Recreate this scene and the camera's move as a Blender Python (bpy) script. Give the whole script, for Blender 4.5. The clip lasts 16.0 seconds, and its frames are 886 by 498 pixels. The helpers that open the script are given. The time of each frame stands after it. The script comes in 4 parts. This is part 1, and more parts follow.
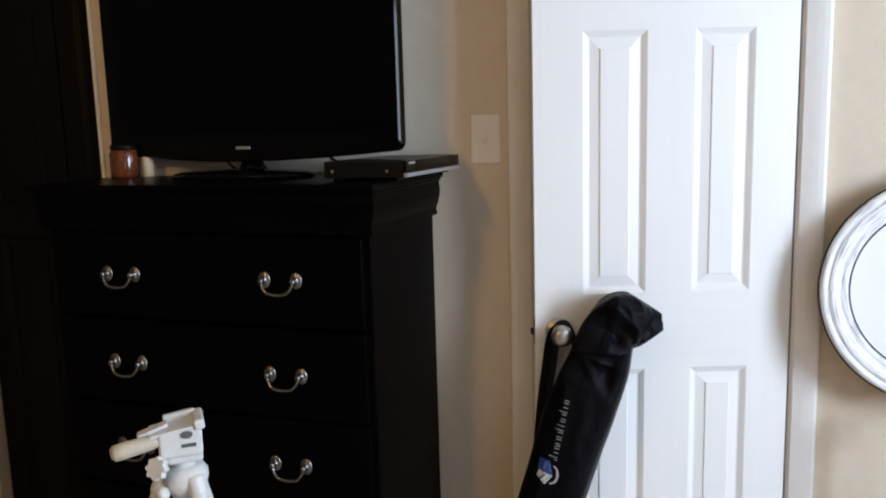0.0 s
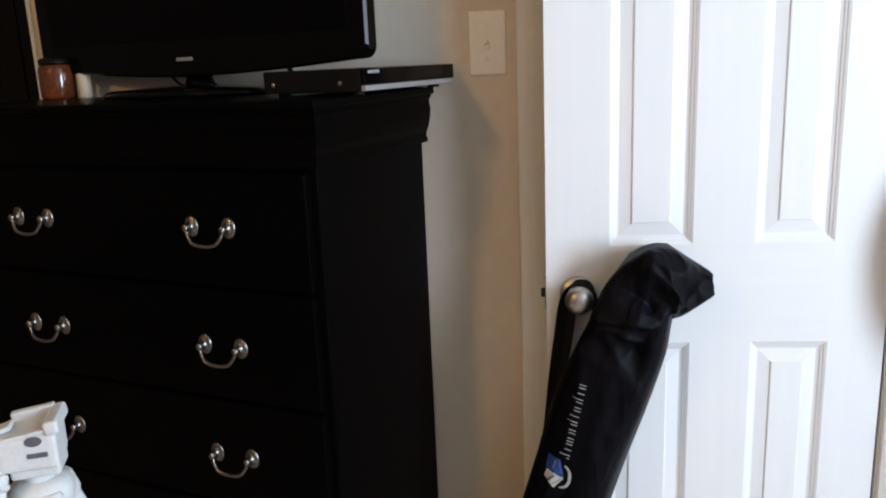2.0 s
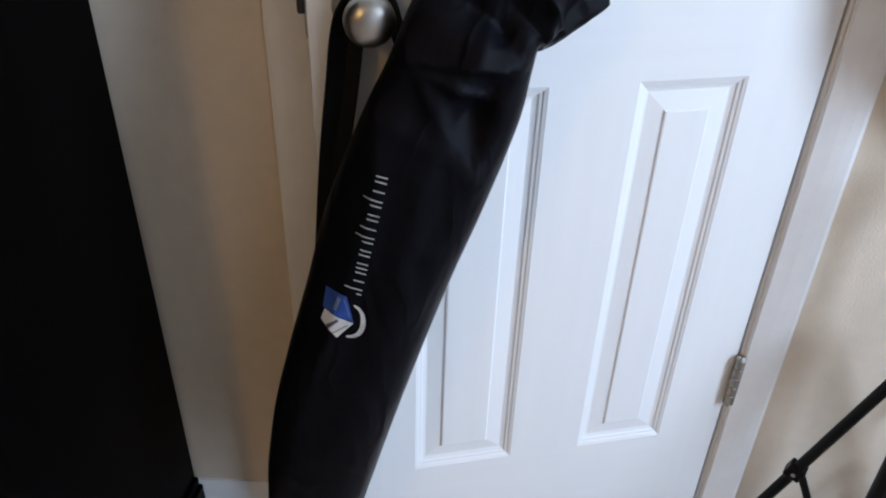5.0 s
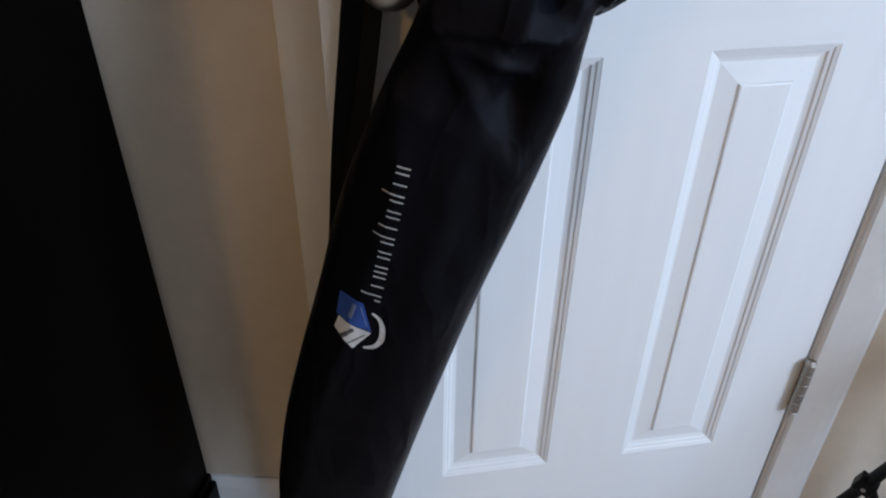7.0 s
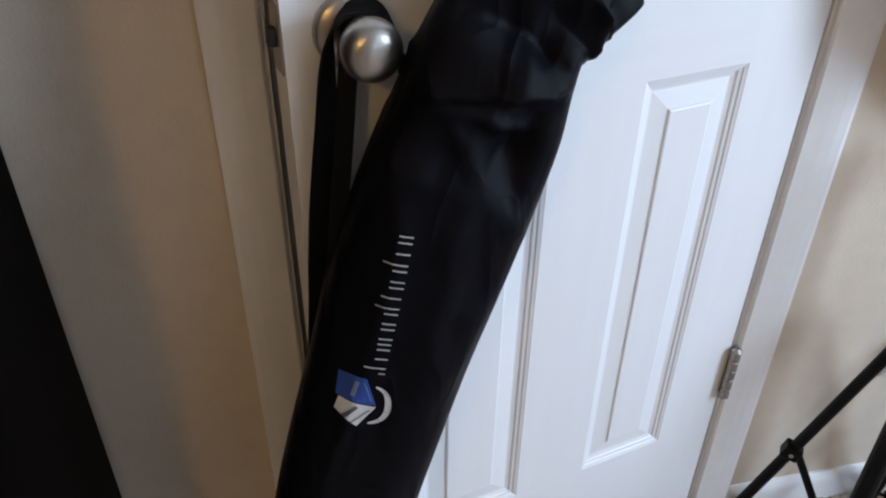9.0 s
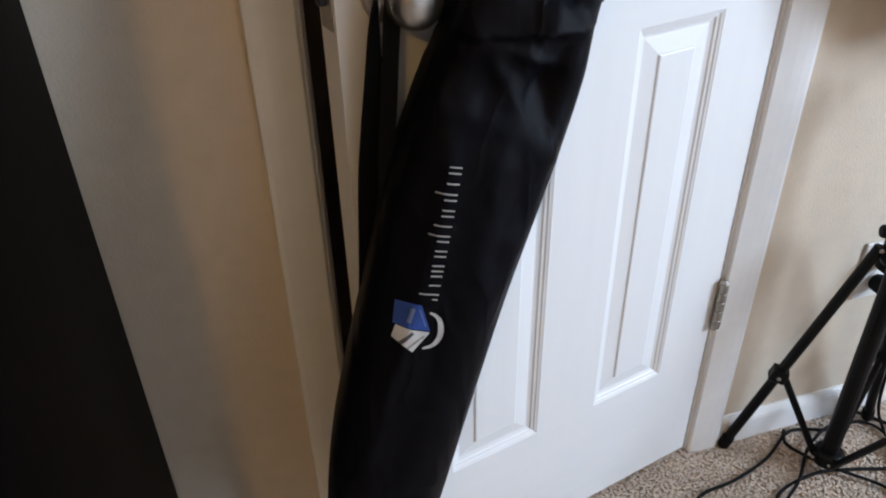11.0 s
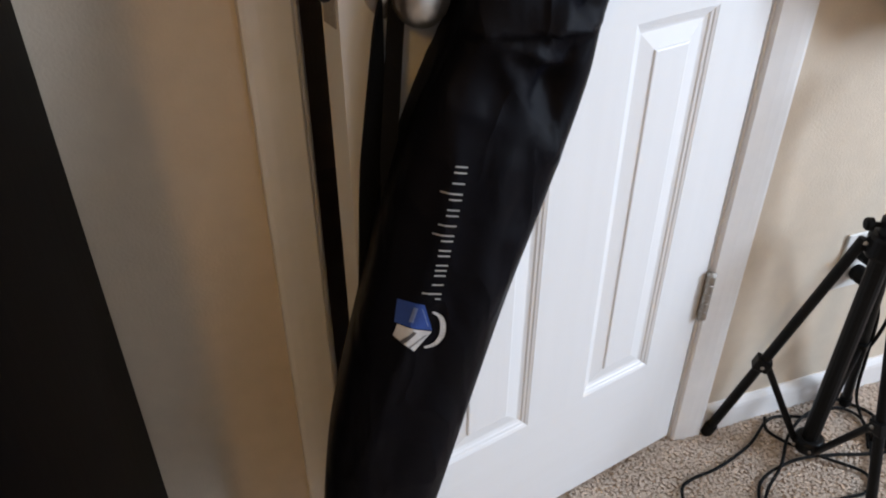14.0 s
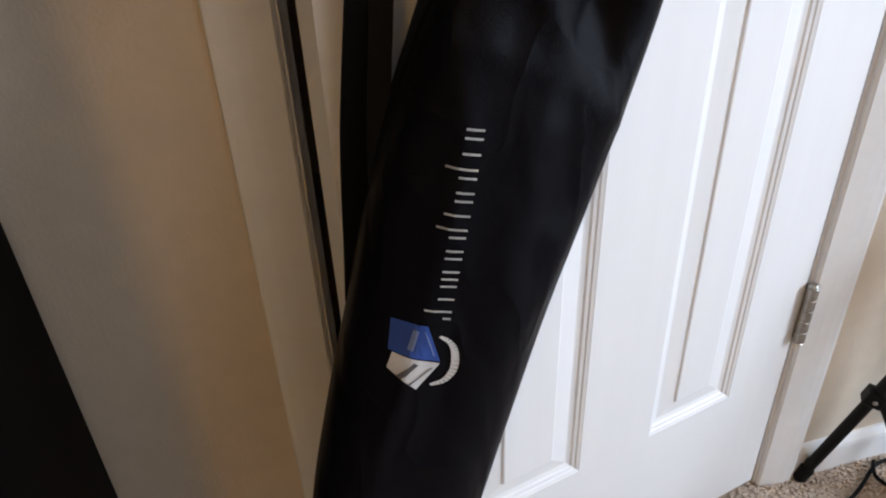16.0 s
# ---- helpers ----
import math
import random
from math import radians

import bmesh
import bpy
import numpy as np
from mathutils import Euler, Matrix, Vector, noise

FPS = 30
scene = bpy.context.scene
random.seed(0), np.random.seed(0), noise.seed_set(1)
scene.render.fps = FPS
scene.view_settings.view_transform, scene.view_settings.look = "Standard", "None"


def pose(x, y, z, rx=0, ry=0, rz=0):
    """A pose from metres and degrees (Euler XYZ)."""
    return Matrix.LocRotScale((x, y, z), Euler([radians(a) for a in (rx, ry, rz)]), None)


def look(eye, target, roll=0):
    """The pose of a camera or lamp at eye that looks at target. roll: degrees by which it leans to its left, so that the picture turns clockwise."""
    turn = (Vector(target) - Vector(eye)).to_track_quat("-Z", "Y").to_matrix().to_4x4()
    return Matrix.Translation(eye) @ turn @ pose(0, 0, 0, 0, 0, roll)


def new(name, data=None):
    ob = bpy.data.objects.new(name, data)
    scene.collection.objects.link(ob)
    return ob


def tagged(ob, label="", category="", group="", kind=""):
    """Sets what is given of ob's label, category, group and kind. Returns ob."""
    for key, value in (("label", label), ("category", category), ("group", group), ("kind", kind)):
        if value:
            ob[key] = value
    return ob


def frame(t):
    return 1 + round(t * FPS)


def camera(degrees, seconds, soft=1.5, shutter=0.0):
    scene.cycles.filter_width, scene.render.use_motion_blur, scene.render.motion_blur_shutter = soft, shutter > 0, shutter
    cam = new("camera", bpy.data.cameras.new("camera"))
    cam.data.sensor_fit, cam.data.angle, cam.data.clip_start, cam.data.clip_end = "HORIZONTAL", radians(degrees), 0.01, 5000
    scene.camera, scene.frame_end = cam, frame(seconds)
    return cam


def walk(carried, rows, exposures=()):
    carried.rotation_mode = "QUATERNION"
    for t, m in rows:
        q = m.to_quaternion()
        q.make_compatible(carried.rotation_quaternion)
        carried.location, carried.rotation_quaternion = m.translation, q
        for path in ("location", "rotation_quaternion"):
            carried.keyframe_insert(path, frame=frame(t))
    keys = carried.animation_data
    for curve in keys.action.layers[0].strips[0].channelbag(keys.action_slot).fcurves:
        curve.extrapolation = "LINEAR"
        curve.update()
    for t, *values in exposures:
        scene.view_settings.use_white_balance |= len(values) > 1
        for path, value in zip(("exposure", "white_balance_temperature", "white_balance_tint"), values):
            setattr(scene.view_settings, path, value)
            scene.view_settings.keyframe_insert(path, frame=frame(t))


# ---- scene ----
cam = camera(58.21, 16.0, soft=2.0)
WINDOW, MIRROR_FILL, LAMP = 124.0, 3.0, 38.0
EXPOSURES = [(0, -0.15, 6120, 14), (2.5, -0.02, 6150, 14), (4.2, -0.05, 5750, 14), (6.3, -0.48, 5650, 14), (8, -0.45, 5720, 14), (9, -0.28, 5740, 14), (10, -0.18, 5800, 14), (12.5, -0.12, 6150, 15), (14.5, -0.13, 6200, 16), (16, -0.01, 6230, 16)]
PATH = [
    (0, (-0.4002, -1.9722, 1.4221), (-0.8371, -0.0439, 1.1211), -1.60),
    (0.5, (-0.3414, -1.8194, 1.4040), (-0.9196, 0.0707, 1.0988), -1.27),
    (1, (-0.3210, -1.7089, 1.3971), (-1.0184, 0.1319, 1.0435), -1.48),
    (1.5, (-0.3086, -1.6289, 1.3758), (-0.9602, 0.2200, 0.9795), -1.65),
    (2, (-0.3371, -1.5279, 1.3627), (-0.9441, 0.3213, 0.9022), -2.40),
    (2.5, (-0.3301, -1.4085, 1.3636), (-0.8508, 0.4532, 0.8508), -1.61),
    (3, (-0.3256, -1.1850, 1.3178), (-0.7280, 0.6440, 0.6157), -2.09),
    (3.5, (-0.2763, -1.0663, 1.3066), (-0.5985, 0.7170, 0.4604), -3.46),
    (4, (-0.3618, -1.0082, 1.2290), (-0.5236, 0.7496, 0.2889), -2.78),
    (4.2, (-0.4151, -0.9737, 1.2156), (-0.4890, 0.7330, 0.1756), -1.55),
    (6.3, (-0.4598, -0.8702, 1.1581), (-0.4890, 0.7647, 0.0065), 4.13),
    (6.5, (-0.4405, -0.8472, 1.1644), (-0.5306, 0.7797, 0.0045), 1.95),
    (7, (-0.4523, -0.7906, 1.1453), (-0.5424, 0.8026, -0.0603), 0.76),
    (7.5, (-0.5357, -0.7390, 1.1539), (-0.4678, 0.8319, -0.0821), -2.40),
    (8, (-0.5972, -0.7316, 1.1569), (-0.3957, 0.8462, -0.0555), -1.64),
    (8.5, (-0.6051, -0.7287, 1.1638), (-0.3182, 0.8775, 0.0071), 0.56),
    (9, (-0.5983, -0.7571, 1.1650), (-0.2562, 0.8438, 0.0160), 0.76),
    (9.5, (-0.6182, -0.8040, 1.1613), (-0.1923, 0.7866, 0.0262), 1.60),
    (10, (-0.6324, -0.8607, 1.1462), (-0.2482, 0.7378, 0.0072), -1.75),
    (10.2, (-0.6504, -0.8580, 1.1446), (-0.2509, 0.7471, 0.0203), -1.89),
    (12.3, (-0.7376, -0.8094, 1.1628), (-0.1809, 0.7308, 0.0148), 0.20),
    (12.5, (-0.7355, -0.8118, 1.1622), (-0.1722, 0.7298, 0.0193), 0.26),
    (13, (-0.7350, -0.8162, 1.1637), (-0.1760, 0.7222, 0.0144), 0.55),
    (13.5, (-0.7384, -0.8111, 1.1591), (-0.1884, 0.7236, 0.0006), 0.65),
    (14, (-0.7362, -0.8128, 1.1594), (-0.2002, 0.7212, -0.0066), 0.10),
    (14.5, (-0.7002, -0.7470, 1.0987), (-0.2100, 0.8287, -0.0312), -2.07),
    (15, (-0.6974, -0.7376, 1.0931), (-0.2520, 0.8326, -0.0627), -2.57),
    (15.5, (-0.6672, -0.6945, 1.0630), (-0.2574, 0.8759, -0.1057), -2.53),
    (16, (-0.6451, -0.6578, 1.0284), (-0.2539, 0.9297, -0.1235), -2.54),
]
walk(cam, [(t, look(eye, target, roll)) for t, eye, target, roll in PATH], EXPOSURES)

SOUTH_AT = -3.7

# ---- world, sun, large lights ----
world = bpy.data.worlds.new("sky")
scene.world = world
world.use_nodes = True
sky = world.node_tree.nodes.new("ShaderNodeTexSky")
sky.sky_type, sky.sun_disc, sky.sun_elevation, sky.sun_rotation = "NISHITA", False, radians(40), radians(100)
world.node_tree.links.new(sky.outputs[0], world.node_tree.nodes["Background"].inputs[0])
world.node_tree.nodes["Background"].inputs[1].default_value = 0.12


def lamp(name, kind, m, energy, colour, **more):
    data = bpy.data.lights.new(name, kind)
    data.energy, data.color = energy, colour
    if kind == "AREA":
        data.shape, data.size, data.size_y = "RECTANGLE", more["size"], more["size_y"]
    if kind == "SUN":
        data.angle = more["angle"]
    if kind == "POINT":
        data.shadow_soft_size = more["radius"]
    ob = new(name, data)
    ob.matrix_world = m
    return ob


# daylight through the east window, an added fill at the unseen south door, a warm ceiling lamp in the middle of the
# room
lamp("curtained_window_light", "AREA", look((1.42, SOUTH_AT + 0.04, 1.1), (1.42, 0.0, 1.1)), MIRROR_FILL, (0.80, 0.91, 1.0), size=1.34, size_y=1.98)
lamp("window_light", "AREA", look((2.21, -1.675, 1.55), (0.0, -1.675, 1.4)), WINDOW, (0.75, 0.885, 1.0), size=1.02, size_y=1.3)
lamp("ceiling_lamp", "POINT", pose(-1.65, -2.55, 2.25), LAMP, (1.0, 0.57, 0.15), radius=0.09)
lamp("sun", "SUN", look((6, -9, 9), (0, 0, 0)), 2.0, (1.0, 0.95, 0.88), angle=radians(0.5))


# ---- materials ----
def mat(name, colour, rough=0.5, metal=0.0, var=0.08, scale=25.0, bump=0.0, bscale=250.0, stretch=(1, 1, 1), spec=0.5, coat=0.0, rvar=0.06, island=0.0, tint=None):
    m = bpy.data.materials.new(name)
    m.use_nodes = True
    nt = m.node_tree
    n, ln = nt.nodes, nt.links
    bsdf = n["Principled BSDF"]
    bsdf.inputs["Metallic"].default_value = metal
    bsdf.inputs["Specular IOR Level"].default_value = spec
    bsdf.inputs["Coat Weight"].default_value = coat
    tc = n.new("ShaderNodeTexCoord")
    mp = n.new("ShaderNodeMapping")
    mp.inputs["Scale"].default_value = stretch
    ln.new(tc.outputs["Object"], mp.inputs[0])
    big, fine = n.new("ShaderNodeTexNoise"), n.new("ShaderNodeTexNoise")
    big.inputs["Scale"].default_value, big.inputs["Detail"].default_value = scale * 0.15, 4
    fine.inputs["Scale"].default_value, fine.inputs["Detail"].default_value = scale * 4, 5
    ln.new(mp.outputs[0], big.inputs[0])
    ln.new(mp.outputs[0], fine.inputs[0])
    mix = n.new("ShaderNodeMath")
    mix.operation = "MULTIPLY_ADD"
    mix.inputs[1].default_value = 0.5
    ln.new(big.outputs[0], mix.inputs[0])
    half = n.new("ShaderNodeMath")
    half.operation = "MULTIPLY"
    half.inputs[1].default_value = 0.5
    ln.new(fine.outputs[0], half.inputs[0])
    ln.new(half.outputs[0], mix.inputs[2])
    ramp = n.new("ShaderNodeValToRGB")
    lo = tint or tuple(c * (1 - 2 * var) for c in colour)
    hi = tuple(min(1.0, c * (1 + var)) for c in colour)
    ramp.color_ramp.elements[0].position, ramp.color_ramp.elements[1].position = 0.35, 0.65
    ramp.color_ramp.elements[0].color, ramp.color_ramp.elements[1].color = (*lo, 1), (*hi, 1)
    ln.new(mix.outputs[0], ramp.inputs[0])
    colour_out = ramp.outputs[0]
    if island:
        geo, hsv = n.new("ShaderNodeNewGeometry"), n.new("ShaderNodeHueSaturation")
        mr = n.new("ShaderNodeMapRange")
        mr.inputs[3].default_value, mr.inputs[4].default_value = 1 - island, 1 + island
        ln.new(geo.outputs["Random Per Island"], mr.inputs[0])
        ln.new(mr.outputs[0], hsv.inputs["Value"])
        ln.new(colour_out, hsv.inputs["Color"])
        colour_out = hsv.outputs[0]
    ln.new(colour_out, bsdf.inputs["Base Color"])
    rr = n.new("ShaderNodeMapRange")
    rr.inputs[3].default_value, rr.inputs[4].default_value = max(0.02, rough - rvar), min(1.0, rough + rvar)
    ln.new(mix.outputs[0], rr.inputs[0])
    ln.new(rr.outputs[0], bsdf.inputs["Roughness"])
    if bump:
        tex, bp = n.new("ShaderNodeTexNoise"), n.new("ShaderNodeBump")
        tex.inputs["Scale"].default_value, tex.inputs["Detail"].default_value = bscale, 3
        bp.inputs["Strength"].default_value, bp.inputs["Distance"].default_value = bump, 0.002
        ln.new(mp.outputs[0], tex.inputs[0])
        ln.new(tex.outputs[0], bp.inputs["Height"])
        ln.new(bp.outputs[0], bsdf.inputs["Normal"])
    return m


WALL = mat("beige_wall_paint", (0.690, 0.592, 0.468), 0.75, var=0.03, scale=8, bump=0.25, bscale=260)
# walls out of view: room colour darkened so they bounce less light
WALLFAR = mat("unseen_wall_low_bounce", (0.20, 0.165, 0.13), 0.8, var=0.05, scale=8, bump=0.25, bscale=260)
# ceiling white lowered to grey to weaken the light it bounces
CEIL = mat("ceiling_low_bounce_grey", (0.50, 0.485, 0.455), 0.85, var=0.02, scale=8, bump=0.4, bscale=150)
TRIM = mat("white_trim_paint", (0.85, 0.845, 0.835), 0.42, var=0.02, scale=10, bump=0.05, bscale=120)
DOORV = mat("white_door_paint_upright_grain", (0.84, 0.84, 0.835), 0.38, var=0.012, scale=12, bump=0.035, bscale=240, stretch=(1, 1, 0.06))
DOORH = mat("white_door_paint_level_grain", (0.84, 0.84, 0.835), 0.38, var=0.012, scale=12, bump=0.07, bscale=240, stretch=(0.06, 1, 1))
CARPET = mat("beige_carpet", (0.465, 0.385, 0.314), 0.95, var=0.12, scale=60, bump=0.7, bscale=420, spec=0.1)
PILE = mat("beige_carpet_pile", (0.60, 0.495, 0.405), 0.95, var=0.10, scale=60, spec=0.1, island=0.11)
BLACKWOOD = mat("black_lacquered_wood", (0.0016, 0.0014, 0.0014), 0.30, var=0.25, scale=20, bump=0.06, bscale=60, stretch=(0.08, 1, 1), spec=0.025)
BLACKSIDE = mat("black_lacquered_wood_side", (0.0020, 0.0017, 0.0017), 0.42, var=0.25, scale=20, bump=0.06, bscale=60, stretch=(1, 1, 0.08), spec=0.03)
DARKWOOD = mat("dark_brown_wood", (0.0032, 0.0018, 0.0013), 0.5, var=0.4, scale=14, bump=0.1, bscale=50, stretch=(1, 1, 0.06), spec=0.15)
PEWTER = mat("antique_pewter", (0.30, 0.28, 0.26), 0.33, 1.0, var=0.25, scale=90, bump=0.1, bscale=300)
NICKEL = mat("satin_nickel", (0.50, 0.47, 0.43), 0.36, 1.0, var=0.03, scale=40, rvar=0.03)
STEEL = mat("worn_steel", (0.44, 0.41, 0.37), 0.45, 1.0, var=0.15, scale=90)
GLOSSBLACK = mat("gloss_black_plastic", (0.002, 0.002, 0.0022), 0.10, var=0.1, scale=30, rvar=0.03, spec=0.10)
SATINBLACK = mat("satin_black_plastic", (0.005, 0.005, 0.0055), 0.38, var=0.15, scale=60, bump=0.05, bscale=500, spec=0.15)
SCREEN = mat("dark_tv_screen", (0.0015, 0.0015, 0.0018), 0.16, var=0.05, scale=10, rvar=0.02, spec=0.06)
SILVER = mat("silver_plastic", (0.50, 0.50, 0.51), 0.35, 0.6, var=0.05, scale=60)
STAND = mat("black_anodised_tube", (0.006, 0.006, 0.0065), 0.42, var=0.2, scale=60, bump=0.05, bscale=400, spec=0.15)
RUBBER = mat("black_rubber", (0.006, 0.006, 0.006), 0.7, var=0.2, scale=80, spec=0.15)
NYLON = mat("black_nylon_cloth", (0.0030, 0.0030, 0.0052), 0.42, var=0.15, scale=70, bump=0.3, bscale=1400, spec=0.085)
# creased cloth: sharp wrinkles under the fine weave
nt = NYLON.node_tree
tc, mp, nz = nt.nodes.new("ShaderNodeTexCoord"), nt.nodes.new("ShaderNodeMapping"), nt.nodes.new("ShaderNodeTexNoise")
mp.inputs["Rotation"].default_value, mp.inputs["Scale"].default_value = (0, radians(18), 0), (1.0, 1.0, 0.42)
nz.inputs["Scale"].default_value, nz.inputs["Detail"].default_value, nz.inputs["Distortion"].default_value = 21.0, 1.5, 0.5
sub, ab, wr = nt.nodes.new("ShaderNodeMath"), nt.nodes.new("ShaderNodeMath"), nt.nodes.new("ShaderNodeBump")
sub.operation, ab.operation = "SUBTRACT", "ABSOLUTE"
sub.inputs[1].default_value = 0.5
wr.inputs["Strength"].default_value, wr.inputs["Distance"].default_value, wr.invert = 0.42, 0.022, True
nt.links.new(tc.outputs["Object"], mp.inputs[0])
nt.links.new(mp.outputs[0], nz.inputs[0])
nt.links.new(nz.outputs[0], sub.inputs[0])
nt.links.new(sub.outputs[0], ab.inputs[0])
nt.links.new(ab.outputs[0], wr.inputs["Height"])
weave = [n for n in nt.nodes if n.type == "BUMP" and n != wr][0]
nt.links.new(wr.outputs[0], weave.inputs["Normal"])
WEBBING = mat("black_webbing", (0.004, 0.004, 0.0045), 0.75, var=0.2, scale=120, bump=0.6, bscale=900, spec=0.2)
PRINTWHITE = mat("white_print", (0.62, 0.62, 0.62), 0.6, var=0.12, scale=300, bump=0.2, bscale=1400)
PRINTBLUE = mat("blue_print", (0.022, 0.075, 0.34), 0.55, var=0.15, scale=300, bump=0.2, bscale=1400)
PRINTLETTER = mat("pale_grey_print", (0.40, 0.40, 0.39), 0.6, var=0.15, scale=300, bump=0.2, bscale=1400)
PRINTPALE = mat("pale_blue_print", (0.20, 0.27, 0.50), 0.6, var=0.12, scale=300)
PRINTGREY = mat("grey_print", (0.10, 0.10, 0.11), 0.6, var=0.1, scale=200)
HEADWHITE = mat("white_tripod_plastic", (0.66, 0.67, 0.67), 0.42, var=0.05, scale=40, bump=0.05, bscale=400)
GRIP = mat("cream_tripod_grip", (0.50, 0.45, 0.36), 0.6, var=0.08, scale=60, bump=0.2, bscale=300)
PLATE = mat("ivory_switch_plastic", (0.86, 0.82, 0.74), 0.38, var=0.02, scale=30)
SOCKET = mat("white_socket_plastic", (0.78, 0.76, 0.72), 0.4, var=0.02, scale=30)
WASHED = mat("whitewashed_wood", (0.80, 0.81, 0.82), 0.55, var=0.10, scale=18, bump=0.3, bscale=90, tint=(0.58, 0.59, 0.61))
nt = WASHED.node_tree
tc, sep, grain = nt.nodes.new("ShaderNodeTexCoord"), nt.nodes.new("ShaderNodeSeparateXYZ"), nt.nodes.new("ShaderNodeTexNoise")
sq = [nt.nodes.new("ShaderNodeMath") for _ in range(4)]
for node, op in zip(sq, ("MULTIPLY", "MULTIPLY_ADD", "SQRT", "ARCTAN2")):
    node.operation = op
nt.links.new(tc.outputs["Object"], sep.inputs[0])
for k in (0, 1):
    nt.links.new(sep.outputs[0], sq[0].inputs[k])
    nt.links.new(sep.outputs[1], sq[1].inputs[k])
nt.links.new(sq[0].outputs[0], sq[1].inputs[2])
nt.links.new(sq[1].outputs[0], sq[2].inputs[0])
nt.links.new(sep.outputs[1], sq[3].inputs[0])
nt.links.new(sep.outputs[0], sq[3].inputs[1])
round_way = nt.nodes.new("ShaderNodeCombineXYZ")
for node, k, far in ((sq[2], 0, 260.0), (sq[3], 1, 3.2)):
    times = nt.nodes.new("ShaderNodeMath")
    times.operation, times.inputs[1].default_value = "MULTIPLY", far
    nt.links.new(node.outputs[0], times.inputs[0])
    nt.links.new(times.outputs[0], round_way.inputs[k])
grain.inputs["Scale"].default_value, grain.inputs["Detail"].default_value = 1.0, 6
nt.links.new(round_way.outputs[0], grain.inputs[0])
worn = nt.nodes.new("ShaderNodeValToRGB")
worn.color_ramp.elements[0].position, worn.color_ramp.elements[1].position = 0.30, 0.52
worn.color_ramp.elements[0].color, worn.color_ramp.elements[1].color = (0.33, 0.33, 0.36, 1), (0.84, 0.85, 0.87, 1)
nt.links.new(grain.outputs[0], worn.inputs[0])
nt.links.new(worn.outputs[0], nt.nodes["Principled BSDF"].inputs["Base Color"])
RIM = mat("dark_mirror_rim", (0.015, 0.014, 0.016), 0.5, var=0.2, scale=60)
AMBER = mat("amber_brown_glaze", (0.16, 0.045, 0.016), 0.12, var=0.35, scale=40)
CREAM = mat("cream_wax", (0.62, 0.54, 0.40), 0.5, var=0.06, scale=60)

MIRROR = bpy.data.materials.new("mirror_glass")
MIRROR.use_nodes = True
b = MIRROR.node_tree.nodes["Principled BSDF"]
b.inputs["Base Color"].default_value, b.inputs["Metallic"].default_value, b.inputs["Roughness"].default_value = (0.9, 0.91, 0.91, 1), 1.0, 0.02
GLASS = bpy.data.materials.new("window_glass")
GLASS.use_nodes = True
b = GLASS.node_tree.nodes["Principled BSDF"]
b.inputs["Transmission Weight"].default_value, b.inputs["Roughness"].default_value, b.inputs["IOR"].default_value = 1.0, 0.0, 1.45


# ---- building helpers ----
def thing(name, m=None, label="", category="", group="", kind=""):
    ob = new(name)
    ob.empty_display_size = 0.05
    if m is not None:
        ob.matrix_world = m
    return tagged(ob, label, category, group, kind)


def part(name, bm, material, parent=None, label="", smooth=False, materials=(), kind=""):
    me = bpy.data.meshes.new(name)
    bmesh.ops.recalc_face_normals(bm, faces=bm.faces)
    bm.to_mesh(me)
    bm.free()
    for x in (material, *materials):
        me.materials.append(x)
    if smooth:
        for p in me.polygons:
            p.use_smooth = True
    ob = new(name, me)
    ob.parent = parent
    return tagged(ob, label, kind=kind)


def box(x0, x1, y0, y1, z0, z1, bevel=0.0, seg=2, bm=None):
    own = bmesh.new()
    m = Matrix.Translation(((x0 + x1) / 2, (y0 + y1) / 2, (z0 + z1) / 2)) @ Matrix.Diagonal((x1 - x0, y1 - y0, z1 - z0, 1))
    bmesh.ops.create_cube(own, size=1.0, matrix=m)
    if bevel:
        bmesh.ops.bevel(own, geom=own.edges[:], offset=bevel, segments=seg, affect="EDGES", profile=0.6)
    return joined(bm, own)


def joined(bm, own):
    if bm is None:
        return own
    me = bpy.data.meshes.new("x")
    own.to_mesh(me)
    own.free()
    bm.from_mesh(me)
    bpy.data.meshes.remove(me)
    return bm


def lathe(profile, m=None, seg=32, bm=None, caps=True):
    """Rings of (radius, height) turned about z, with closed ends or, without caps, an open tube."""
    own = bmesh.new()
    m = m or Matrix()
    rings = []
    for r, h in profile:
        if r < 1e-6:
            rings.append([own.verts.new(m @ Vector((0, 0, h)))])
        else:
            rings.append([own.verts.new(m @ Vector((r * math.cos(2 * math.pi * i / seg), r * math.sin(2 * math.pi * i / seg), h))) for i in range(seg)])
    for a, c in zip(rings, rings[1:]):
        for i in range(seg):
            j = (i + 1) % seg
            if len(a) == 1 and len(c) > 1:
                own.faces.new((a[0], c[i], c[j]))
            elif len(c) == 1 and len(a) > 1:
                own.faces.new((a[i], a[j], c[0]))
            elif len(a) > 1:
                own.faces.new((a[i], a[j], c[j], c[i]))
    for ring in (rings[0], rings[-1]):
        if caps and len(ring) > 1:
            own.faces.new(ring)
    return joined(bm, own)


def along(a, c):
    """The pose that takes z to the way from a to c, at a; and the distance."""
    a, c = Vector(a), Vector(c)
    return Matrix.Translation(a) @ (c - a).to_track_quat("Z", "Y").to_matrix().to_4x4(), (c - a).length


def rod(a, c, r, r2=None, seg=16, soft=0.0015, bm=None):
    m, d = along(a, c)
    r2 = r if r2 is None else r2
    return lathe([(r - soft, 0), (r, soft), (r2, d - soft), (r2 - soft, d)], m, seg, bm)


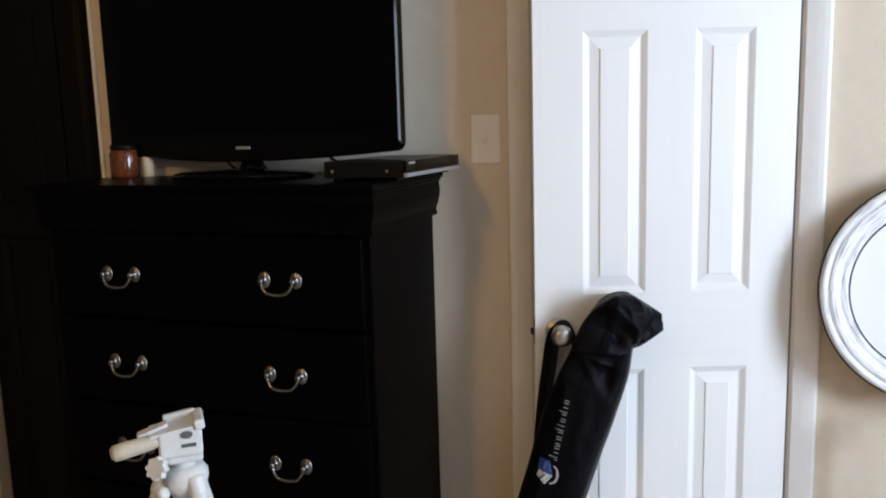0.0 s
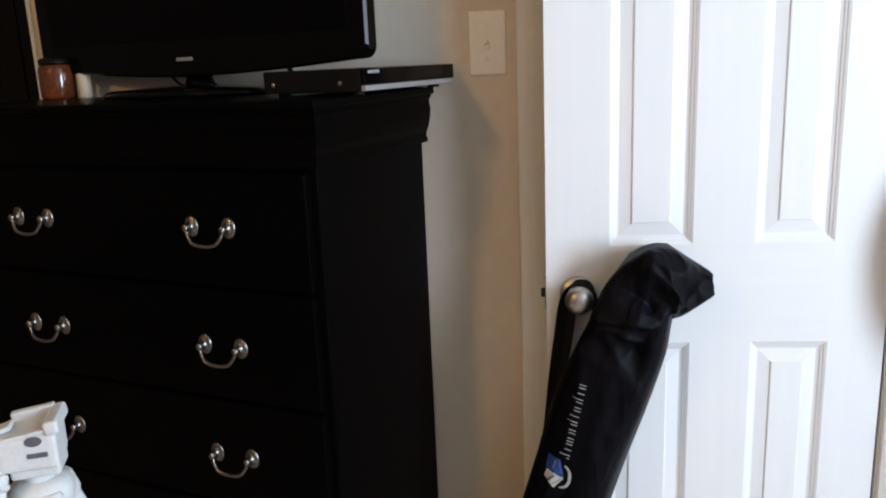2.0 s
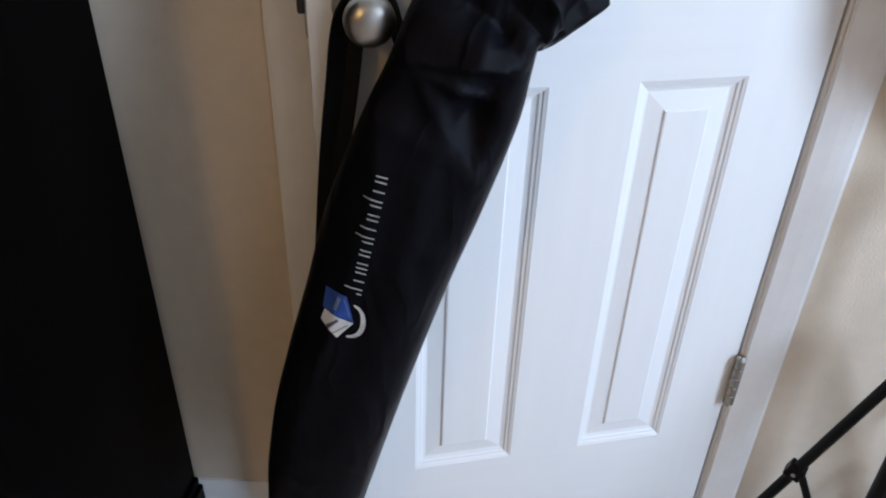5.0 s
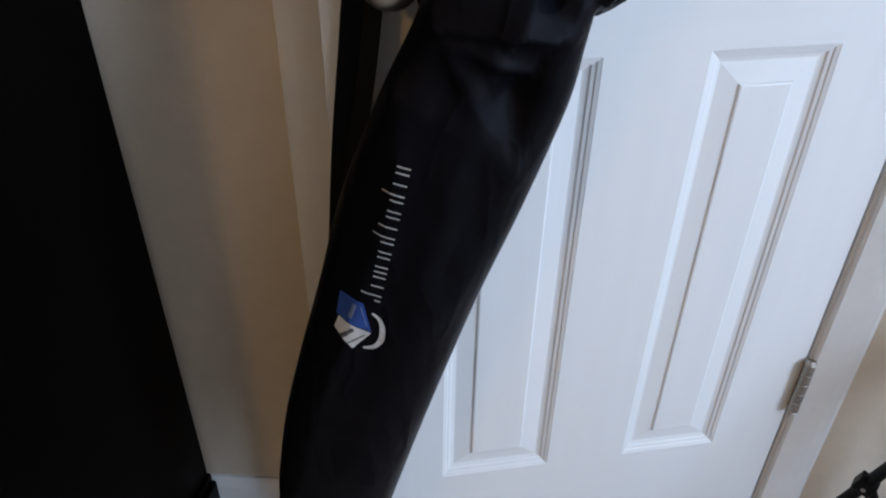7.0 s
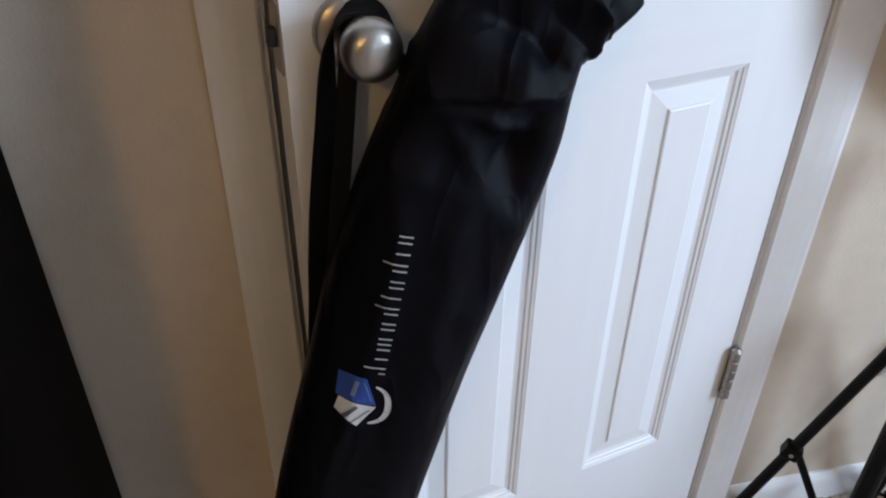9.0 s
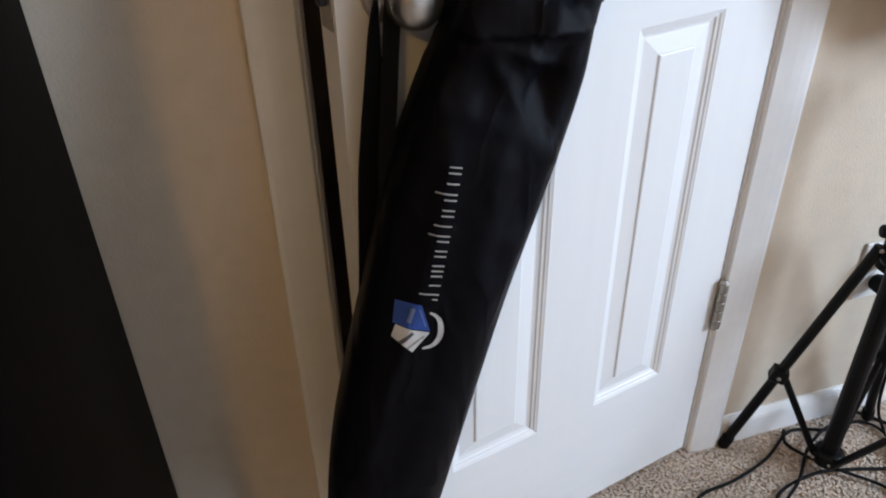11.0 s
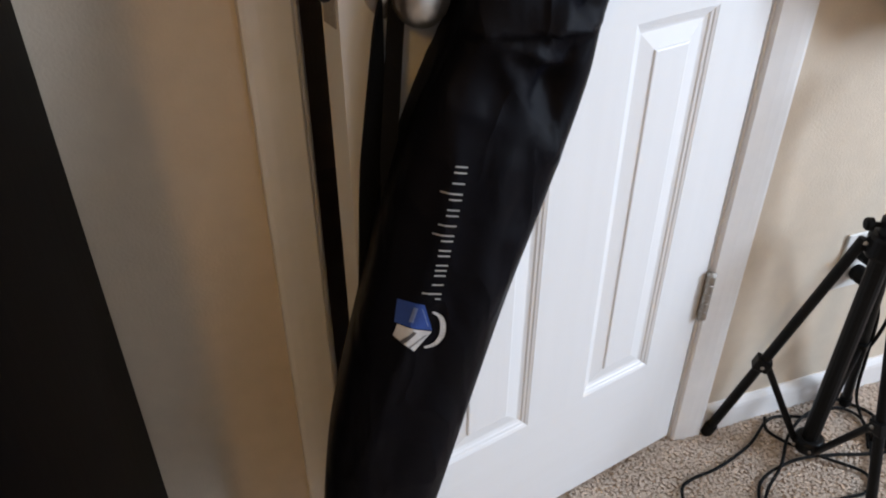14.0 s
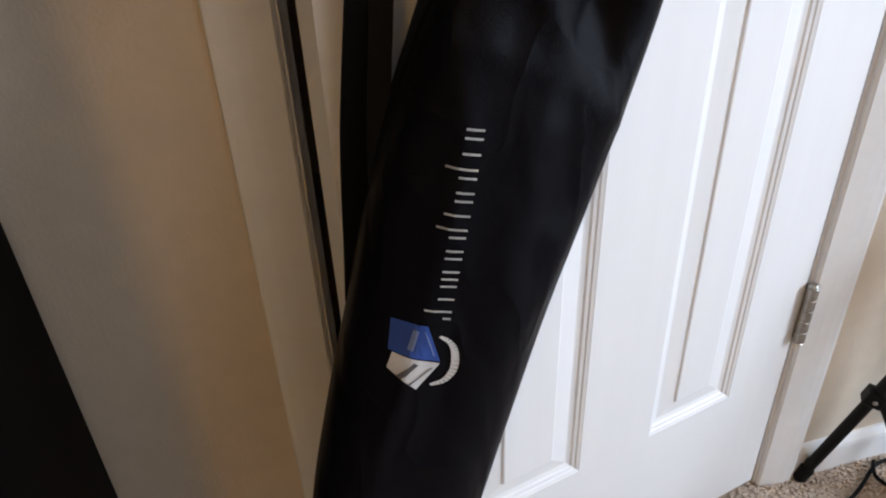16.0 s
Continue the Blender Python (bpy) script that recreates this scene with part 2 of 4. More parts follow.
def spline(points, n=10):
    """A smooth line through the points."""
    pts = [Vector(p) for p in points]
    out = []
    for i in range(len(pts) - 1):
        p0, p1, p2, p3 = pts[max(i - 1, 0)], pts[i], pts[i + 1], pts[min(i + 2, len(pts) - 1)]
        for k in range(n):
            t = k / n
            out.append(0.5 * (2 * p1 + (p2 - p0) * t + (2 * p0 - 5 * p1 + 4 * p2 - p3) * t * t + (3 * p1 - p0 - 3 * p2 + p3) * t ** 3))
    return out + [pts[-1]]


def tube(points, r, seg=10, bm=None, n=8):
    own = bmesh.new()
    line = spline(points, n)
    rings, up = [], Vector((0.12, 0.21, 0.97))
    for i, p in enumerate(line):
        d = (line[min(i + 1, len(line) - 1)] - line[max(i - 1, 0)]).normalized()
        side = d.cross(up)
        side = side.normalized() if side.length > 1e-4 else Vector((1, 0, 0))
        up = side.cross(d).normalized()
        rings.append([own.verts.new(p + r * (math.cos(2 * math.pi * k / seg) * side + math.sin(2 * math.pi * k / seg) * up)) for k in range(seg)])
    for a, c in zip(rings, rings[1:]):
        for k in range(seg):
            own.faces.new((a[k], a[(k + 1) % seg], c[(k + 1) % seg], c[k]))
    own.faces.new(rings[0])
    own.faces.new(rings[-1])
    return joined(bm, own)


def sweep_profile(profile, z0, z1, x_of, bm=None):
    """An upright moulding: profile of (across, out) carried from z0 to z1; x_of turns across into x. Out points to -y."""
    own = bmesh.new()
    lo = [own.verts.new((x_of(a), -o, z0)) for a, o in profile]
    hi = [own.verts.new((x_of(a), -o, z1)) for a, o in profile]
    k = len(profile)
    for i in range(k):
        own.faces.new((lo[i], lo[(i + 1) % k], hi[(i + 1) % k], hi[i]))
    own.faces.new(lo)
    own.faces.new(hi)
    return joined(bm, own)


# ---- the room ----
WEST, EAST, SOUTH, TOP = -3.6, 2.25, SOUTH_AT, 2.44
OPEN_L, OPEN_R, OPEN_T = -0.630, 0.026, 2.065   # rough opening of the small door
NICHE_L, NICHE_R = -2.56, -1.805                # dark niche beside the chest of drawers

floor = tagged(part("floor", box(WEST - 0.1, EAST + 0.1, SOUTH - 0.1, 1.3, -0.1, 0.0), CARPET), "beige short-pile carpet over the whole floor", "floor", kind="structure")
tagged(part("ceiling", box(WEST - 0.1, EAST + 0.1, SOUTH - 0.1, 1.3, TOP, TOP + 0.1), CEIL), "plain unseen ceiling, greyed to cut bounced light", "ceiling", kind="structure")

bm = box(NICHE_R, OPEN_L, 0.0, 0.12, 0, TOP)
box(OPEN_L, OPEN_R, 0.0, 0.12, OPEN_T, TOP, bm=bm)
box(OPEN_R, EAST, 0.0, 0.12, 0, TOP, bm=bm)
tagged(part("wall_north", bm, WALL), "beige painted wall with a narrow door opening", "wall", kind="structure")
bm = box(-1.95 + 0.12, -1.71, 0.12, 1.2, 0, TOP)
box(-1.83, 0.6, 1.2, 1.3, 0, TOP, bm=bm)
box(0.5, 0.6, 0.12, 1.2, 0, TOP, bm=bm)
tagged(part("wall_closet", bm, WALL), "closet walls behind the door, in the dark", "wall", kind="structure")
bm = box(WEST, NICHE_L, 0.30, 0.42, 0, TOP)
box(NICHE_L - 0.12, NICHE_L, 0.42, 1.2, 0, TOP, bm=bm)
box(NICHE_L - 0.12, NICHE_R, 1.2, 1.3, 0, TOP, bm=bm)
tagged(part("wall_northwest", bm, WALL), "beige painted wall set back beside a niche", "wall", kind="structure")
# west, south and east walls take the darkened low-bounce colour
tagged(part("wall_west", box(WEST - 0.1, WEST, SOUTH, 1.3, 0, TOP), WALLFAR), "unseen tan side wall, darkened to cut bounced light", "wall", kind="structure")
SX0, SX1, SZ0, SZ1 = 0.70, 2.14, 0.04, 2.15
bm = box(WEST, SX0, SOUTH - 0.1, SOUTH, 0, TOP)
box(SX1, EAST, SOUTH - 0.1, SOUTH, 0, TOP, bm=bm)
box(SX0, SX1, SOUTH - 0.1, SOUTH, 0, SZ0, bm=bm)
box(SX0, SX1, SOUTH - 0.1, SOUTH, SZ1, TOP, bm=bm)
tagged(part("wall_south", bm, WALLFAR), "unseen tan wall with a window at the far end, darkened to cut bounced light", "wall", kind="structure")
# unseen glass door, added to give the mirror something bright
win = thing("window_2", None, "unseen white framed glass patio door, added for the mirror to reflect", "window", kind="structure")
bm = box(SX0, SX0 + 0.045, SOUTH - 0.09, SOUTH + 0.01, SZ0, SZ1, 0.004)
box(SX1 - 0.045, SX1, SOUTH - 0.09, SOUTH + 0.01, SZ0, SZ1, 0.004, bm=bm)
box(SX0 + 0.045, SX1 - 0.045, SOUTH - 0.09, SOUTH + 0.01, SZ0, SZ0 + 0.045, 0.004, bm=bm)
box(SX0 + 0.045, SX1 - 0.045, SOUTH - 0.09, SOUTH + 0.01, SZ1 - 0.045, SZ1, 0.004, bm=bm)
part("window_frame", bm, TRIM, win)
pane = part("pane", box(SX0 + 0.045, SX1 - 0.045, SOUTH - 0.05, SOUTH - 0.044, SZ0 + 0.045, SZ1 - 0.045), GLASS, win)
pane.visible_shadow = False
# glowing sheet added outside so the mirror reflects near-white
GLOW = bpy.data.materials.new("mirror_reflection_glow")
GLOW.use_nodes = True
b = GLOW.node_tree.nodes["Principled BSDF"]
b.inputs["Base Color"].default_value = (0.2, 0.22, 0.24, 1)
b.inputs["Emission Color"].default_value, b.inputs["Emission Strength"].default_value = (0.94, 0.95, 1.0, 1), 0.95
tagged(part("backdrop", box(-0.6, 4.2, SOUTH - 1.2, SOUTH - 1.15, -0.6, 3.2), GLOW), "glowing pale sheet outside the patio door, added to brighten the mirror", "backdrop", kind="structure")
WY0, WY1, WZ0, WZ1 = -2.25, -1.1, 0.85, 2.25
bm = box(EAST, EAST + 0.1, WY1, 1.3, 0, TOP)
box(EAST, EAST + 0.1, SOUTH - 0.1, WY0, 0, TOP, bm=bm)
box(EAST, EAST + 0.1, WY0, WY1, 0, WZ0, bm=bm)
box(EAST, EAST + 0.1, WY0, WY1, WZ1, TOP, bm=bm)
tagged(part("wall_east", bm, WALLFAR), "unseen tan wall with a window, darkened to cut bounced light", "wall", kind="structure")
win = thing("window_1", None, "white framed window that lets daylight in", "window", kind="structure")
bm = box(EAST - 0.01, EAST + 0.09, WY0, WY0 + 0.05, WZ0, WZ1, 0.004)
box(EAST - 0.01, EAST + 0.09, WY1 - 0.05, WY1, WZ0, WZ1, 0.004, bm=bm)
box(EAST - 0.01, EAST + 0.09, WY0 + 0.05, WY1 - 0.05, WZ0, WZ0 + 0.05, 0.004, bm=bm)
box(EAST - 0.01, EAST + 0.09, WY0 + 0.05, WY1 - 0.05, WZ1 - 0.05, WZ1, 0.004, bm=bm)
part("window_frame", bm, TRIM, win)
pane = part("pane", box(EAST + 0.04, EAST + 0.046, WY0 + 0.05, WY1 - 0.05, WZ0 + 0.05, WZ1 - 0.05), GLASS, win)
pane.visible_shadow = False

# casing and jambs of the small door
CASING = [(0, 0), (0, 0.006), (0.003, 0.009), (0.010, 0.0105), (0.024, 0.0135), (0.038, 0.0155), (0.050, 0.0160), (0.0555, 0.0145), (0.057, 0.011), (0.057, 0)]
frame_1 = thing("door_frame", None, "white painted wooden door frame with moulded casing", "door frame", kind="structure")
part("jamb", box(-0.630, -0.612, -0.001, 0.121, 0, 2.05, 0.0015), TRIM, frame_1)
part("jamb", box(-0.0058, 0.026, -0.001, 0.121, 0, 2.05, 0.0015), TRIM, frame_1)
part("head_jamb", box(-0.612, -0.0058, -0.001, 0.121, 2.045, 2.063, 0.0015), TRIM, frame_1)
part("door_stop", box(-0.612, -0.602, 0.045, 0.08, 0, 2.04, 0.002), TRIM, frame_1)
part("door_stop", box(-0.0160, -0.0058, 0.045, 0.08, 0, 2.04, 0.002), TRIM, frame_1)
part("casing", sweep_profile(CASING, 0, 2.115, lambda a: -0.608 - 0.008 - a), TRIM, frame_1)
part("casing", sweep_profile(CASING, 0, 2.115, lambda a: -0.0015 + a), TRIM, frame_1)
part("head_casing", box(-0.616, -0.0015, -0.016, -0.0005, 2.055, 2.112, 0.004), TRIM, frame_1)
bm = box(-0.6125, -0.6105, 0.002, 0.030, 0.903, 0.963, 0.0008)
box(-0.6135, -0.609, -0.012, 0.004, 0.916, 0.950, 0.0015, bm=bm)
part("strike_plate", bm, NICKEL, frame_1, "satin nickel strike plate")


def skirting(name, x0, x1, y):
    bm = bmesh.new()
    prof = [(0, 0), (0.0125, 0), (0.0125, 0.048), (0.011, 0.055), (0.007, 0.062), (0.004, 0.066), (0, 0.066)]
    a = [bm.verts.new((x0, y - o, z)) for o, z in prof]
    c = [bm.verts.new((x1, y - o, z)) for o, z in prof]
    for i in range(len(prof)):
        j = (i + 1) % len(prof)
        bm.faces.new((a[i], a[j], c[j], c[i]))
    bm.faces.new(a)
    bm.faces.new(c)
    return tagged(part(name, bm, TRIM), "white painted wooden baseboard along the wall", "baseboard", kind="structure")


skirting("baseboard", NICHE_R, -0.673, 0.0)
skirting("baseboard", 0.0557, EAST, 0.0)
skirting("baseboard", WEST, -3.43, 0.30)
tagged(part("trim", box(NICHE_R - 0.012, NICHE_R, -0.006, 0.126, 0, 2.1, 0.003), TRIM), "white painted trim on the end of the wall", "trim", kind="structure")


# ---- panel doors ----
def panel_leaf(w, h, xs, zs, thick):
    """A moulded door leaf: face at y = 0, back at y = thick. xs, zs: the edges of the panels."""
    bm = bmesh.new()
    gx, gz = [0.0, *xs, w], [0.0, *zs, h]
    steps = [(0.0014, 0.0008), (0.0042, 0.0020), (0.0056, 0.0035), (0.0088, 0.0047), (0.0106, 0.0067), (0.0145, 0.0082), (0.0165, 0.0086), (0.0388, 0.0046), (0.0398, 0.0024), (0.0415, 0.0018)]
    for side in (0, 1):
        sign, base = (1, 0.0) if side == 0 else (-1, thick)
        v = {}

        def at(x, z, d):
            key = (round(x, 5), round(z, 5), round(d, 5))
            if key not in v:
                v[key] = bm.verts.new((x, base + sign * d, z))
            return v[key]

        for i in range(len(gx) - 1):
            for j in range(len(gz) - 1):
                x0, x1, z0, z1 = gx[i], gx[i + 1], gz[j], gz[j + 1]
                if i % 2 and j % 2:
                    loop = [(x0, z0), (x1, z0), (x1, z1), (x0, z1)]
                    last = [at(x, z, 0) for x, z in loop]
                    for s, d in steps:
                        now = [at(x, z, d) for x, z in ((x0 + s, z0 + s), (x1 - s, z0 + s), (x1 - s, z1 - s), (x0 + s, z1 - s))]
                        for k in range(4):
                            f = bm.faces.new((last[k], last[(k + 1) % 4], now[(k + 1) % 4], now[k]))
                            f.material_index = 1 if k in (0, 2) else 0
                        last = now
                    bm.faces.new(last)
                else:
                    f = bm.faces.new([at(*q) for q in ((x0, z0, 0), (x1, z0, 0), (x1, z1, 0), (x0, z1, 0))])
                    f.material_index = 1 if (j % 2 == 0 and 0 < i < len(gx) - 2) else 0
    bm.verts.ensure_lookup_table()
    edge = [e for e in bm.edges if e.is_boundary]
    bmesh.ops.bridge_loops(bm, edges=edge)
    return bm


def ball_knob(rose_r=0.032):
    """A ball door knob on a round rose, pointing to +z."""
    return lathe([(rose_r, 0), (rose_r, 0.003), (rose_r - 0.003, 0.007), (0.021, 0.009), (0.014, 0.012), (0.0115, 0.018), (0.0115, 0.026), (0.014, 0.030), (0.020, 0.034),
                  (0.0235, 0.0385), (0.0252, 0.0450), (0.0252, 0.0500), (0.0235, 0.0572), (0.0195, 0.0625), (0.013, 0.0658), (0.0065, 0.0670), (0, 0.0672)], seg=40)


DOOR = pose(0, 0, 0, 0, 0, 13.0) @ Matrix.Translation((-0.613, 0.0, 0.0))   # x from the latch edge, y into the closet
door_1 = thing("door_1", DOOR, "white six-panel closet door standing slightly ajar", "door", kind="structure")
PX, PZ = (0.113, 0.260, 0.368, 0.504), (0.230, 0.829, 1.014, 1.616, 1.722, 1.900)
leaf = part("leaf", panel_leaf(0.6022, 2.03, PX, PZ, 0.035), DOORV, door_1, materials=(DOORH,))
leaf.location = (0, 0, 0.012)
k = part("knob", ball_knob(), NICKEL, door_1, "satin nickel ball knob", smooth=True)
k.matrix_local = pose(0.056, 0.0, 0.939, 90, 0, 0)
k = part("knob", ball_knob(), NICKEL, door_1, "satin nickel ball knob", smooth=True)
k.matrix_local = pose(0.060, 0.035, 0.935, -90, 0, 0)
latch = part("latch_plate", box(-0.0015, 0.001, 0.005, 0.030, 0.906, 0.964, 0.0006), STEEL, door_1, "worn steel latch plate")
bm = box(-0.009, 0.0, 0.012, 0.024, 0.928, 0.944, 0.003)
part("latch_bolt", bm, RIM, latch, "dark worn latch bolt")
for z in (0.304, 1.74):
    bm = bmesh.new()
    for i in range(5):
        rod((0.6045, -0.0095, z + 0.018 * i + 0.0004), (0.6045, -0.0095, z + 0.018 * (i + 1) - 0.0004), 0.0074, soft=0.0006, bm=bm)
    rod((0.6045, -0.0095, z + 0.090), (0.6045, -0.0095, z + 0.095), 0.0078, 0.005, bm=bm)
    rod((0.6045, -0.0095, z - 0.004), (0.6045, -0.0095, z), 0.005, 0.0074, bm=bm)
    box(0.6032, 0.6052, -0.006, 0.030, z, z + 0.090, bm=bm)
    part("hinge", bm, STEEL, door_1, "worn nickel butt hinge")

door_2 = thing("door_2", pose(-3.397, 0.30, 0, 0, 0, 0), "white panelled door in a moulded white frame", "door", kind="structure")
part("leaf", panel_leaf(0.71, 2.03, (0.115, 0.305, 0.405, 0.595), PZ, 0.035), DOORV, door_2, materials=(DOORH,)).location = (0.045, -0.012, 0.012)
part("casing", sweep_profile(CASING, 0, 2.1, lambda a: 0.775 + a), TRIM, door_2).location = (0, -0.012, 0)
part("casing", sweep_profile(CASING, 0, 2.1, lambda a: 0.025 - a), TRIM, door_2).location = (0, -0.012, 0)


# ---- switch, socket ----
sw = thing("light_switch", pose(-0.731, 0, 1.392), "ivory toggle light switch on the beige wall", "light switch")
part("plate", box(-0.0365, 0.0365, -0.006, 0.0, -0.060, 0.060, 0.003, 3), PLATE, sw)
bm = box(-0.005, 0.005, -0.0075, -0.004, -0.012, 0.012, 0.0006)
box(-0.0035, 0.0035, -0.017, -0.005, -0.004, 0.004, 0.001, bm=bm)
bmesh.ops.rotate(bm, verts=bm.verts, cent=(0, -0.005, 0), matrix=Euler((radians(-14), 0, 0)).to_matrix())
part("toggle", bm, PLATE, sw)
for z in (-0.030, 0.030):
    part("screw", lathe([(0.0032, 0), (0.0032, 0.0006), (0.002, 0.0012), (0, 0.0013)], pose(0, -0.006, z, 90, 0, 0), 14), PLATE, sw)

so = thing("wall_socket", pose(0.303, 0, 0.345), "white double wall socket with two black plugs", "socket")
part("plate", box(-0.036, 0.036, -0.006, 0.0, -0.058, 0.058, 0.003, 3), SOCKET, so)
for z in (-0.021, 0.021):
    part("outlet", lathe([(0.0165, 0), (0.0165, 0.002), (0.014, 0.003), (0, 0.003)], pose(0, -0.006, z, 90, 0, 0), 24), SOCKET, so)
for z in (0.366, 0.324):
    plug = thing("power_plug", pose(0.303, -0.0092, z), "black plug pushed into the wall socket", "plug", "plugs in the socket")
    bm = lathe([(0.014, 0), (0.0155, 0.004), (0.015, 0.022), (0.010, 0.032), (0.005, 0.036)], pose(0, 0, 0, 90, 0, 0), 20)
    part("body", bm, RUBBER, plug, smooth=True)


# ---- round mirror ----
mr = thing("round_mirror", pose(0.288, -0.027, 1.034, 85, 0, 0), "round mirror with a whitewashed wooden frame and deep dark rim", "mirror")
RO = 0.254
OUT = 0.026   # the dark backing holds the frame off the wall
part("rim", lathe([(RO - 0.050, 0.0), (RO - 0.046, 0.002), (RO - 0.010, OUT + 0.006), (RO + 0.0006, OUT + 0.013), (RO + 0.0016, OUT + 0.020), (RO - 0.0010, OUT + 0.0225), (RO - 0.006, OUT + 0.0215)], seg=120, caps=False), RIM, mr, smooth=True)
part("frame", lathe([(RO - 0.066, OUT + 0.006), (RO - 0.064, OUT + 0.015), (RO - 0.058, OUT + 0.019), (RO - 0.050, OUT + 0.0165), (RO - 0.047, OUT + 0.0165), (RO - 0.043, OUT + 0.021), (RO - 0.034, OUT + 0.026),
                     (RO - 0.026, OUT + 0.0275), (RO - 0.0215, OUT + 0.0255), (RO - 0.0195, OUT + 0.0235), (RO - 0.0175, OUT + 0.0265), (RO - 0.009, OUT + 0.0295), (RO - 0.003, OUT + 0.026),
                     (RO - 0.0015, OUT + 0.018)], seg=160, caps=False), WASHED, mr, smooth=True)
part("inner_rim", lathe([(RO - 0.0680, OUT + 0.006), (RO - 0.0684, OUT + 0.0135), (RO - 0.0655, OUT + 0.0155), (RO - 0.0652, OUT + 0.006)], seg=120, caps=False), RIM, mr)
part("glass", lathe([(RO - 0.0665, OUT + 0.003), (RO - 0.0665, OUT + 0.007), (0, OUT + 0.007)], seg=96), MIRROR, mr)
part("lower_bracket", box(-0.094, -0.072, -0.262, -0.232, 0.004, 0.030, 0.004, 3), RIM, mr, "small dark bracket under the rim")


# ---- chest of drawers ----
CHEST = pose(-0.911, -0.407, 0, 0, 0, -6.4)
CW, CD, CT = 0.844, 0.392, 1.314
ch = thing("chest_of_drawers", CHEST, "tall black wooden chest of drawers with pewter bail pulls", "chest of drawers")
part("carcass", box(-CW, 0, 0.004, CD, 0.09, 1.207, 0.003), BLACKSIDE, ch)
bm = box(-CW - 0.012, 0.012, -0.014, CD, 0.0, 0.075, 0.004)
box(-CW - 0.006, 0.006, -0.008, CD, 0.075, 0.092, 0.004, bm=bm)
part("plinth", bm, BLACKWOOD, ch)
# swelling frieze and top board
bm = bmesh.new()
prof = [(0.000, 1.2050), (0.012, 1.2068), (0.013, 1.2135), (0.010, 1.2195), (0.011, 1.2268), (0.016, 1.2389), (0.020, 1.2558), (0.0215, 1.2728), (0.019, 1.2873), (0.020, 1.2921), (0.022, 1.2933)]
rings = []
for o, z in prof:
    rings.append([bm.verts.new(q) for q in ((-CW - o, -o, z), (o, -o, z), (o, CD, z), (-CW - o, CD, z))])
for a, c in zip(rings, rings[1:]):
    for i in range(4):
        bm.faces.new((a[i], a[(i + 1) % 4], c[(i + 1) % 4], c[i]))
bm.faces.new(rings[0])
bm.faces.new(rings[-1])
part("frieze", bm, BLACKWOOD, ch)
bm = box(-CW - 0.040, 0.030, -0.034, CD + 0.004, 1.300, CT, 0.005, 3)
box(-CW - 0.030, 0.024, -0.026, CD, 1.2935, 1.301, 0.002, bm=bm)
part("top", bm, BLACKWOOD, ch)
# the back is cut along the wall that the chest stands against
for ob in ch.children:
    for v in ob.data.vertices:
        most = (0.403 + 0.1115 * v.co.x) / 0.9938
        v.co.y = min(v.co.y, most)


def bail_pull():
    bm = bmesh.new()
    for x in (-0.039, 0.039):
        lathe([(0.0165, 0), (0.0165, 0.001), (0.0145, 0.003), (0.010, 0.0036), (0.0075, 0.0055), (0.006, 0.009), (0.0055, 0.013), (0.0068, 0.016), (0.0055, 0.020), (0, 0.0215)],
              pose(x, 0, 0, 90, 0, 0) @ Matrix.Diagonal((0.88, 1.12, 1, 1)), 22, bm)
    tube([(-0.039, -0.014, 0.0), (-0.0365, -0.017, -0.010), (-0.031, -0.019, -0.019), (-0.024, -0.0205, -0.0255), (-0.012, -0.021, -0.0285), (0, -0.0215, -0.0292),
          (0.012, -0.021, -0.0285), (0.024, -0.0205, -0.0255), (0.031, -0.019, -0.019), (0.0365, -0.017, -0.010), (0.039, -0.014, 0.0)], 0.0030, 10, bm, 5)
    return bm


pull_mesh = None
ROWS_Z = [0.096, 0.370, 0.579, 0.789, 0.998, 1.202]
for lo, hi in zip(ROWS_Z, ROWS_Z[1:]):
    dr = part("drawer", box(-CW + 0.014, -0.014, -0.012, 0.02, lo + 0.004, hi - 0.004, 0.004, 3), BLACKWOOD, ch)
    zc = {0.096: 0.262, 0.370: 0.473, 0.579: 0.683, 0.789: 0.892, 0.998: 1.105}[lo]
    for xc in (-0.634, -0.2104):
        if pull_mesh is None:
            h = part("handle", bail_pull(), PEWTER, dr, "antique pewter bail handle", smooth=True)
            pull_mesh = h.data
        else:
            h = new("handle", pull_mesh)
            h.parent = dr
            tagged(h, "antique pewter bail handle")
        h.location = (xc, -0.012, zc)


# ---- on the chest ----
TVM = pose(-0.893, -0.208, CT, 0, 0, -10.3)
tv = thing("television", TVM, "black flat-screen television on a glossy stand, switched off", "television")
TW, TH, TB = 0.868, 0.540, 0.058


def tv_front(inset, y, drop):
    """A rounded rectangle with a slightly bowed lower edge."""
    pts, r = [], 0.022
    x0, x1, z0, z1 = -TW + inset, -inset, TB + inset, TB + TH - inset
    for cx, cz, a0 in ((x1 - r, z1 - r, 0), (x0 + r, z1 - r, 90), (x0 + r, z0 + r, 180)):
        pts += [(cx + r * math.cos(radians(a0 + 15 * i)), cz + r * math.sin(radians(a0 + 15 * i))) for i in range(7)]
    n = 24
    pts += [(x0 + r + (x1 - x0 - 2 * r) * i / n, z0 - drop * math.sin(math.pi * i / n)) for i in range(1, n)]
    cx, cz = x1 - r, z0 + r
    pts += [(cx + r * math.cos(radians(270 + 15 * i)), cz + r * math.sin(radians(270 + 15 * i))) for i in range(7)]
    return [(x, y, z) for x, z in pts]


